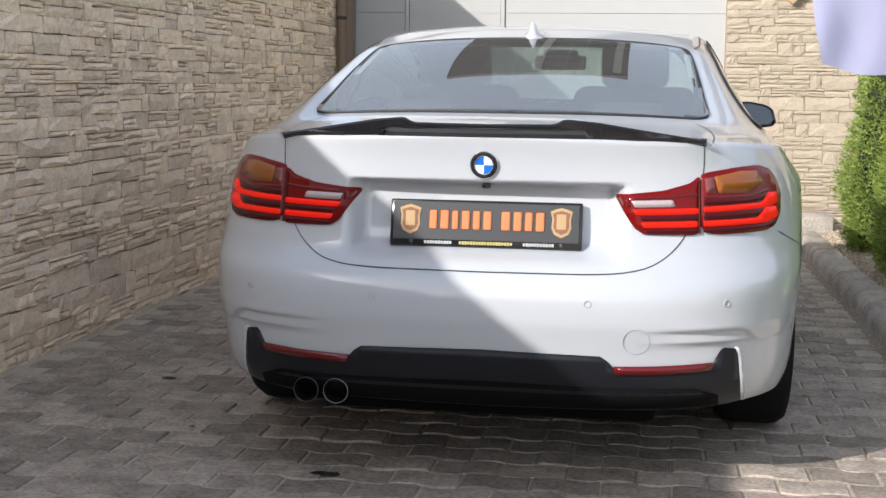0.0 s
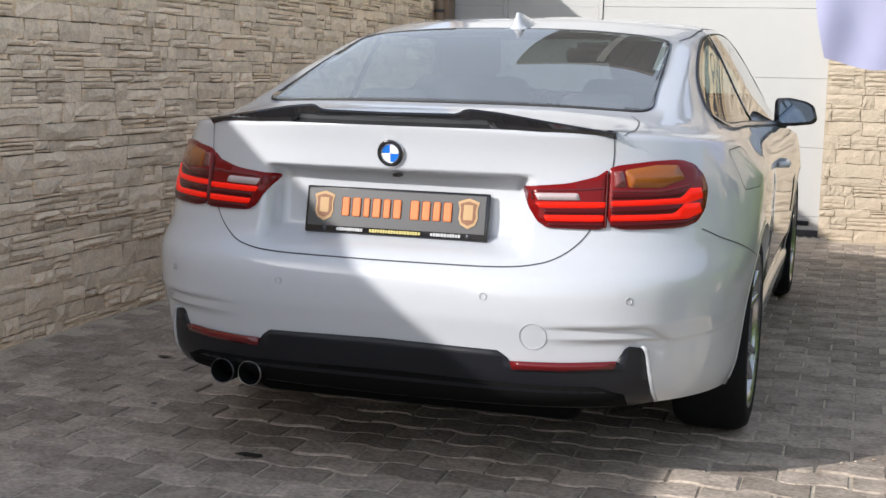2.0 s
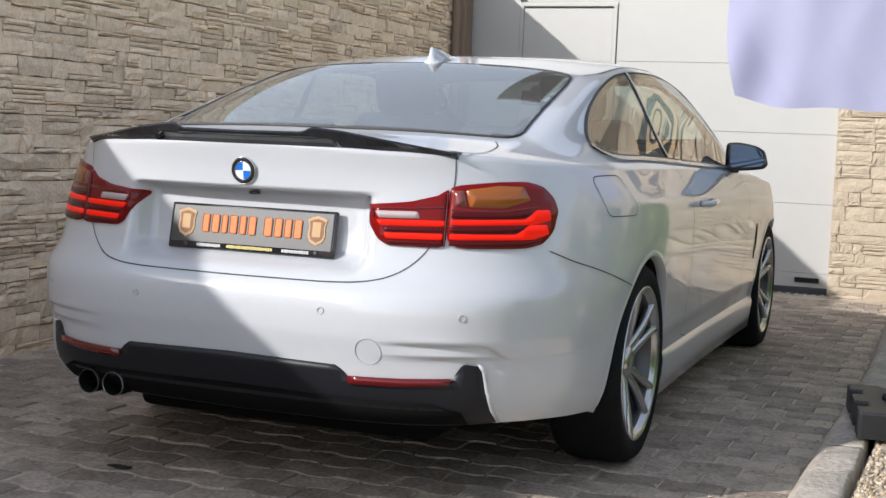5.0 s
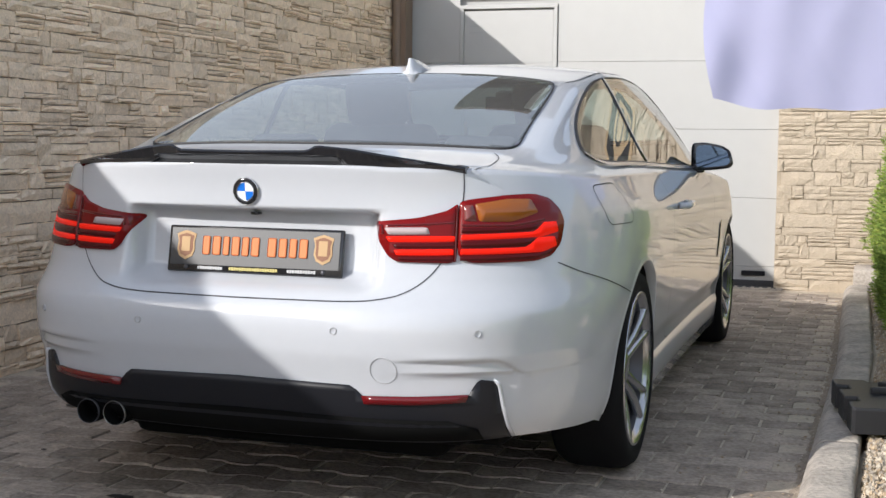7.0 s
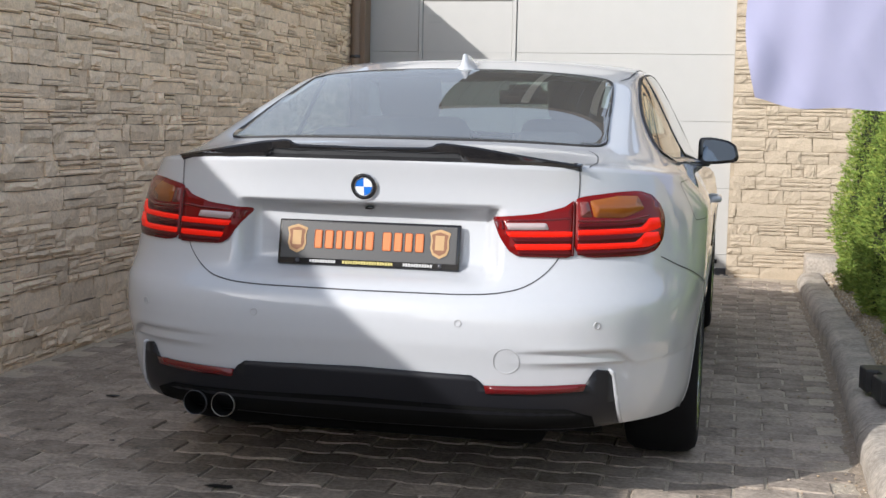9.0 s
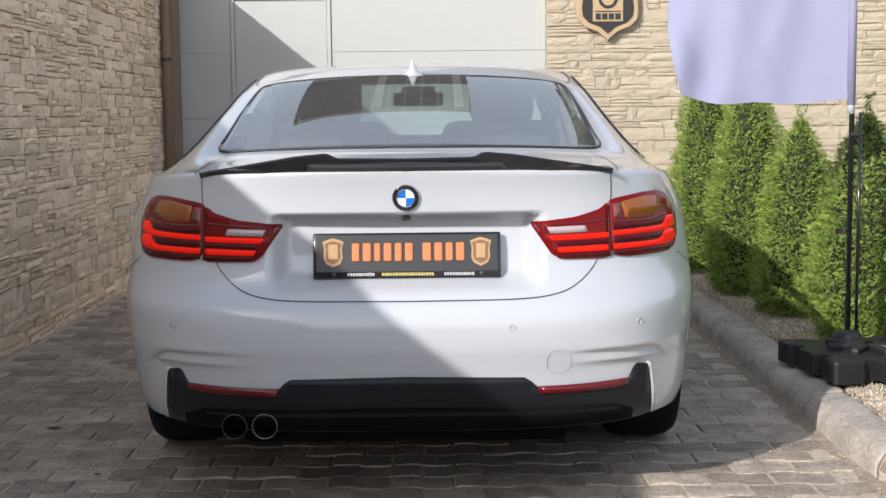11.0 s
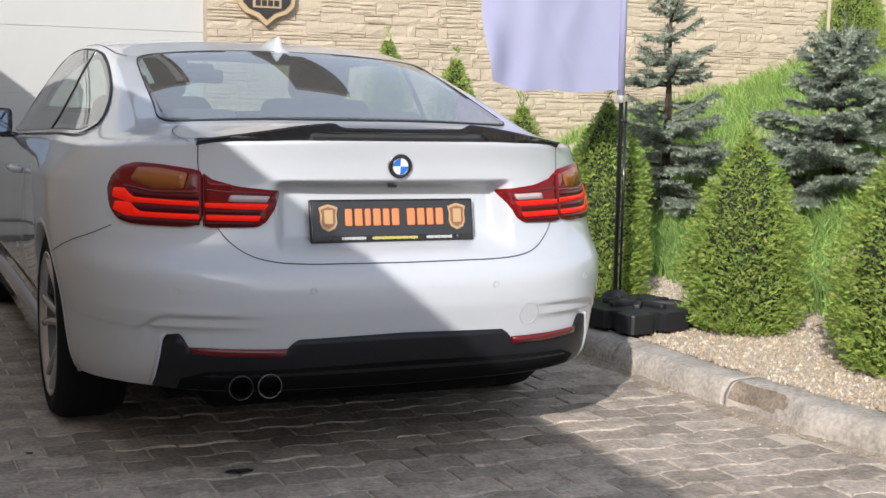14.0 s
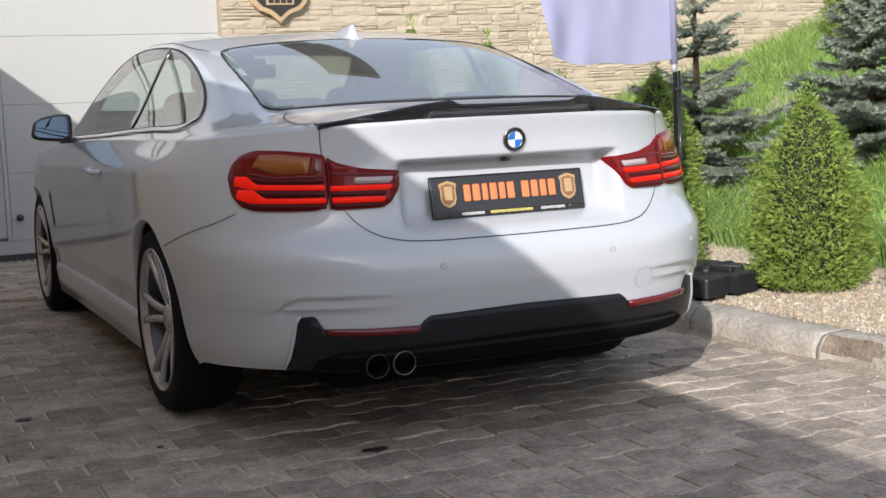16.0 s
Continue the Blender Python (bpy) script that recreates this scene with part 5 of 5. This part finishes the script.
def spruce(x, y, height, spread, seed, label, gap=.115, much=1.0):
    rng = random.Random(seed)
    g = thing("spruce", label, "tree", (x, y, bank(x, y) - .03), "young spruces on the bank")
    part("trunk", tube([(0, 0, 0), (.01, 0, height * .5), (0, 0, height)], [.035, .022, .004], 8), M["bark"], g)
    verts, faces = [], []
    limbs = bmesh.new()

    def needles(a, b, count, ln):
        d = (b - a).normalized()
        for i in range(count):
            p = a.lerp(b, (i + rng.random()) / count)
            v = Vector((rng.uniform(-1, 1), rng.uniform(-1, 1), rng.uniform(-.5, 1)))
            n = (v - d * v.dot(d)).normalized()
            e = (n + d * rng.uniform(.5, 1.1)).normalized() * ln * rng.uniform(.7, 1.2)
            w = d.cross(n) * ln * .16
            k = len(verts)
            verts.extend([tuple(p - w), tuple(p + w), tuple(p + e)])
            faces.append((k, k + 1, k + 2))
    levels = int(height / gap)
    for j in range(levels):
        t = (j + .3) / levels
        z = .12 + t * (height - .14)
        reach = spread * (1 - t) ** .75 * rng.uniform(.85, 1.1) + .04
        num = 8 if t < .7 else 5
        for k in range(num):
            a = 6.283 * (k + rng.random() * .7) / num + j * 1.3
            out = Vector((math.cos(a), math.sin(a), 0))
            ln = reach * rng.uniform(.7, 1.1)
            droop = -.22 + .8 * t + rng.uniform(-.28, .22)
            z += rng.uniform(-.035, .035)
            pts = [Vector((0, 0, z)), Vector((0, 0, z)) + out * ln * .5 + Vector((0, 0, ln * .5 * droop)),
                   Vector((0, 0, z)) + out * ln + Vector((0, 0, ln * (droop + .12)))]
            tb = tube(pts, [.009, .006, .002], 5)
            me = bpy.data.meshes.new("tmp")
            tb.to_mesh(me)
            tb.free()
            limbs.from_mesh(me)
            bpy.data.meshes.remove(me)
            for p, q in zip(pts, pts[1:]):
                needles(p, q, int(240 * much * (q - p).length) + 4, .030)
            side = out.cross(Vector((0, 0, 1)))
            m = max(3, int(ln / .04))
            for i in range(m):
                f = .2 + .8 * i / m
                p = pts[0].lerp(pts[1], f * 2) if f < .5 else pts[1].lerp(pts[2], f * 2 - 1)
                for s in (-1, 1):
                    tw = (out * .7 + side * s * .9 + Vector((0, 0, rng.uniform(-.25, .12)))).normalized() * ln * (.42 - .22 * f) * rng.uniform(.7, 1.2)
                    needles(p, p + tw, int(420 * much * tw.length) + 4, .030)
    needles(Vector((0, 0, height * .86)), Vector((0, 0, height + .06)), 60, .03)
    part("branchwork", limbs, M["bark"], g)
    raw("needles", verts, faces, M["spruce"], g, smooth_shade=False)


spruce(3.22, 3.45, 1.50, .54, 11, "young blue-green spruce with open whorled branches", .135, 1.0)
spruce(3.72, 2.40, 1.02, .64, 12, "dense blue-green spruce on the grass bank", .092, 1.1)


def stake():
    g = thing("garden_stake", "slim pale wooden stake on the grass bank", "stake", (4.35, 3.3, bank(4.35, 3.3) - .05))
    part("shaft", tube([(0, 0, 0), (.0, 0, 1.35)], .012, 8), M["sand_back"], g)


stake()


def grass():
    rng = random.Random(21)
    verts, faces = [], []
    for _ in range(150000):
        y = rng.uniform(-2.2, 6.35)
        x = kerb_x(y) + .14 + .95 + rng.random() ** 1.5 * 5.6
        if noise.noise((x * 1.1, y * 1.1, 3.0)) < -.28 and rng.random() < .8:
            continue
        edge = smooth(.85, 1.35, x - kerb_x(y) - .14)
        if rng.random() > .25 + .75 * edge:
            continue
        z = bank(x, y) + lumps(x, y) - .01
        h = rng.uniform(.07, .20) * (.6 + .6 * noise.noise((x * 2.2, y * 2.2, 7.0)) + .3)
        a = rng.uniform(0, 6.283)
        lean = Vector((math.cos(a), math.sin(a), 0)) * h * rng.uniform(.2, .9)
        w = Vector((-math.sin(a + 1), math.cos(a + 1), 0)) * rng.uniform(.0025, .0055)
        p = Vector((x, y, z))
        k = len(verts)
        mid = p + lean * .35 + Vector((0, 0, h * .65))
        verts.extend([tuple(p - w), tuple(p + w), tuple(mid + w * .8), tuple(mid - w * .8), tuple(p + lean + Vector((0, 0, h)))])
        faces.extend([(k, k + 1, k + 2, k + 3), (k + 3, k + 2, k + 4)])
    tagged(raw("grass", verts, faces, M["grass"], smooth_shade=False), "tufted green grass on the sloping bank", "grass", kind="stuff")


grass()


def gravel():
    rng = random.Random(8)
    verts, faces = [], []
    octa = [(1, 0, 0), (-1, 0, 0), (0, 1, 0), (0, -1, 0), (0, 0, 1), (0, 0, -1)]
    tri = [(0, 2, 4), (2, 1, 4), (1, 3, 4), (3, 0, 4), (2, 0, 5), (1, 2, 5), (3, 1, 5), (0, 3, 5)]
    for _ in range(60000):
        y = rng.uniform(-2.6, 6.3)
        d = .02 + rng.random() ** 1.25 * 1.25
        x = kerb_x(y) + .155 + d
        if d > .8 and rng.random() < (d - .8) * 2:
            continue
        s = rng.uniform(.0038, .0100)
        z = bank(x, y) + lumps(x, y) + s * rng.uniform(-.2, .6)
        q = Euler((rng.uniform(0, 6), rng.uniform(0, 6), rng.uniform(0, 6))).to_matrix()
        k = len(verts)
        f = (rng.uniform(.9, 1.6), rng.uniform(.7, 1.1), rng.uniform(.5, .9))
        for v in octa:
            p = q @ Vector((v[0] * f[0], v[1] * f[1], v[2] * f[2])) * s * rng.uniform(.8, 1.2)
            verts.append((x + p.x, y + p.y, z + p.z))
        faces.extend([(k + a, k + b, k + c) for a, b, c in tri])
    for _ in range(900):
        y = rng.uniform(-1.6, 5.8)
        x = kerb_x(y) - .005 - rng.random() ** 5 * .40
        s = rng.uniform(.002, .007)
        k = len(verts)
        verts.extend([(x + v[0] * s * rng.uniform(.8, 1.3), y + v[1] * s * rng.uniform(.8, 1.3), .002 + s * .5 + v[2] * s * .6) for v in octa])
        faces.extend([(k + a, k + b, k + c) for a, b, c in tri])
    tagged(raw("gravel", verts, faces, M["gravel"], smooth_shade=False), "loose beige and grey gravel in the planting bed", "gravel", kind="stuff")


gravel()


# ---- stone facing and paving ----
def stone_proto(seed):
    """Unit stone: x length, y height, z out of the wall; rough split front."""
    rng = random.Random(seed)
    nx, ny = 4, 2
    v, f = [], []
    w = nx + 1
    for j in range(ny + 1):
        for i in range(nx + 1):
            edge = i in (0, nx) or j in (0, ny)
            v.append((i / nx - .5 + rng.uniform(-.015, .015) * (1 if i in (0, nx) else 5), j / ny - .5 + rng.uniform(-.07, .03) * (1 if j in (0, ny) else 3),
                      rng.uniform(.45, .85) if edge else rng.uniform(.72, 1.15)))
    for j in range(ny):
        for i in range(nx):
            a = j * w + i
            f.append((a, a + 1, a + w + 1, a + w))
    ring = [i for i in range(w)] + [w + nx] + [ny * w + nx - i for i in range(w)] + [w]
    k = len(v)
    for r in ring:
        v.append((v[r][0], v[r][1], -.2))
    for n in range(len(ring)):
        m = (n + 1) % len(ring)
        f.append((ring[m], ring[n], k + n, k + m))
    return v, f


PROTOS = [stone_proto(s) for s in range(14)]


def courses(length, height, seed, heights=(.05, .06, .07, .085, .105), deep=(.010, .036)):
    """Ledge stones of a facing: along, up, length, height, depth."""
    rng = random.Random(seed)
    out = []
    z = 0.0
    while z < height:
        h = rng.choice(heights)
        s = -rng.uniform(0, .2)
        while s < length:
            w = rng.choice((.08, .11, .15, .20, .26, .36)) * rng.uniform(.85, 1.15)
            k = rng.choice((1, 1, 2, 2, 3)) if w > .13 else rng.choice((1, 1, 2))
            cuts = sorted(rng.uniform(.2, .8) for _ in range(k - 1))
            if k == 3 and cuts[1] - cuts[0] < .2:
                cuts = [.36, .68]
            lv = [0] + cuts + [1]
            for a, b in zip(lv, lv[1:]):
                s0, w0 = s, w
                if (b - a) * h < .04 and w > .28 and rng.random() < .6:
                    q = rng.uniform(.35, .65)
                    out.append((s, z + a * h, w * q, (b - a) * h, rng.uniform(*deep)))
                    s0, w0 = s + w * q, w * (1 - q)
                out.append((s0, z + a * h, w0, (b - a) * h, rng.uniform(*deep)))
            s += w
        z += h
    return out


def facing(parent, stones, frame_m, pick, mat_piece, mat_rest, length):
    """Lays stones on a wall: those picked as pieces of their own, the rest joined."""
    rng = random.Random(3)
    meshes = []
    for v, f in PROTOS:
        me = bpy.data.meshes.new("stone")
        me.from_pydata(v, [], f)
        me.materials.append(mat_piece)
        meshes.append(me)
    jv, jf, count = [], [], 0
    gap = .004
    for s, z, w, h, d in stones:
        if s + w > length:
            w = length - s
        if s < 0:
            s, w = 0, w + s
        if w < .03:
            continue
        n = rng.randrange(len(PROTOS))
        m = frame_m @ Matrix.Translation((s + w / 2, z + h / 2, 0)) @ Euler((rng.uniform(-.07, .07), rng.uniform(-.04, .04), rng.uniform(-.012, .012))).to_matrix().to_4x4() @ Matrix.Diagonal((w - gap, h - gap, d, 1))
        if pick(s + w / 2, z + h / 2) and count < 300:
            ob = new("stone", meshes[n])
            ob.parent = parent
            ob.matrix_basis = m
            count += 1
        else:
            k = len(jv)
            v, f = PROTOS[n]
            jv.extend([tuple(m @ Vector(p)) for p in v])
            jf.extend([tuple(k + i for i in q) for q in f])
    tagged(raw("stone_facing", jv, jf, mat_rest, parent, smooth_shade=False), "rest of the ledge stone facing", kind="stuff")


# west wall: along +y from y = -2.5, out towards +x
L_W = BACK_Y + .05 + 2.5
west_m = Matrix.Translation((WALL_X - .03, -2.5, -.01)) @ Matrix(((0, 0, 1, 0), (1, 0, 0, 0), (0, 1, 0, 0), (0, 0, 0, 1)))
facing(wall_west, [q for q in courses(L_W, 2.55, 31) if q[1] + q[3] < wall_top(q[0] - 2.5) + .02], west_m,
       lambda s, z: 3.2 < s < 5.2 and z < 2.1, M["stone_a"], M["stone_b"], L_W)
# north wall: along +x from the door jamb, out towards -y
L_N = 8.2
north_m = Matrix.Translation((JAMB_R, BACK_Y + .03, -.01)) @ Matrix(((1, 0, 0, 0), (0, 0, -1, 0), (0, 1, 0, 0), (0, 0, 0, 1)))
facing(wall_north, courses(L_N, 3.0, 47, (.06, .075, .09, .10), (.013, .021)), north_m, lambda s, z: s < 2.2 and .1 < z < 2.1, M["sand_a"], M["sand_b"], L_N)


PL, PW = .20, .132


def paver_mesh(rng, wave):
    """Wavy-edged paver about its own middle, with a worn chamfer."""
    n = 10
    g, c = .0038, .0035
    top, rim, low = [], [], []
    for e, sgn in ((0, -1), (1, 1)):
        for i in range(n + 1):
            i2 = i if e == 0 else n - i
            x = -PL / 2 + PL * i2 / n
            xs = max(-PL / 2 + g, min(PL / 2 - g, x))
            y = sgn * (PW / 2 - g) + wave * .0115 * math.tanh(2.0 * math.sin(2 * math.pi * x / PL))
            rim.append((xs, y, -.005))
            low.append((xs, y, -.035))
            top.append((xs * (1 - c * 2 / PL), y - sgn * c, rng.uniform(-.0008, .0008)))
    m = len(top)
    v = top + rim + low
    f = [tuple(range(m))]
    for i in range(m):
        j = (i + 1) % m
        f.append((i, m + i, m + j, j))
        f.append((m + i, 2 * m + i, 2 * m + j, m + j))
    return v, f


def paving():
    rng = random.Random(12)
    ground_part = thing("paving", "wavy interlocking grey concrete pavers of the drive", "paving", kind="structure")
    protos = [paver_mesh(rng, 1 if i % 2 else -1) for i in range(12)]
    meshes = []
    for v, f in protos:
        me = bpy.data.meshes.new("paver")
        me.from_pydata(v, [], f)
        me.materials.append(M["paver_a"])
        meshes.append(me)
    jv, jf, count = [], [], 0
    k0, k1 = int(-5.6 / PW), int(6.32 / PW)
    for k in range(k0, k1):
        y = (k + .5) * PW
        x = WALL_X + .03 - (PL / 2 if k % 2 else 0) - PL
        while x < kerb_x(y) - .02 - PL * .2:
            x += PL
            if x - PL / 2 < WALL_X - .06 or x + PL / 2 > kerb_x(y) + .06:
                continue
            tilt = Euler((rng.uniform(-.008, .008), rng.uniform(-.008, .008), rng.uniform(-.006, .006)))
            m = Matrix.LocRotScale((x + rng.uniform(-.0015, .0015), y + rng.uniform(-.0015, .0015), rng.uniform(-.003, .002)), tilt, None)
            n = rng.randrange(len(protos) // 2) * 2 + k % 2
            if count < 300 and -.62 < y < .9 and (x > .55 or x < -.85):
                ob = new("paver", meshes[n])
                ob.parent = ground_part
                ob.matrix_basis = m
                count += 1
            else:
                b = len(jv)
                v, f = protos[n]
                jv.extend([tuple(m @ Vector(p)) for p in v])
                jf.extend([tuple(b + i for i in q) for q in f])
    tagged(raw("paver_field", jv, jf, M["paver_b"], ground_part, smooth_shade=False), "rest of the concrete pavers", kind="stuff")


paving()


def stains():
    """Dark oil spots on the paving."""
    rng = random.Random(4)
    for x, y, a, b in ((-.46, .04, .048, .022), (.62, 1.75, .024, .014), (-1.35, 1.1, .035, .018), (-1.02, .45, .012, .008)):
        g = thing("oil_stain", "dark dried oil spot on the pavers", "stain", (x, y, .0035), "oil spots on the drive")
        bm = bmesh.new()
        ring = [bm.verts.new((a * math.cos(t) * rng.uniform(.75, 1.1), b * math.sin(t) * rng.uniform(.7, 1.15), 0)) for t in np.arange(22) * math.pi / 11]
        top = [bm.verts.new((v.co.x * .8, v.co.y * .8, .0012)) for v in ring]
        for k in range(22):
            bm.faces.new((ring[k], ring[(k + 1) % 22], top[(k + 1) % 22], top[k]))
        bm.faces.new(top)
        part("film", bm, M["stain"], g)


stains()
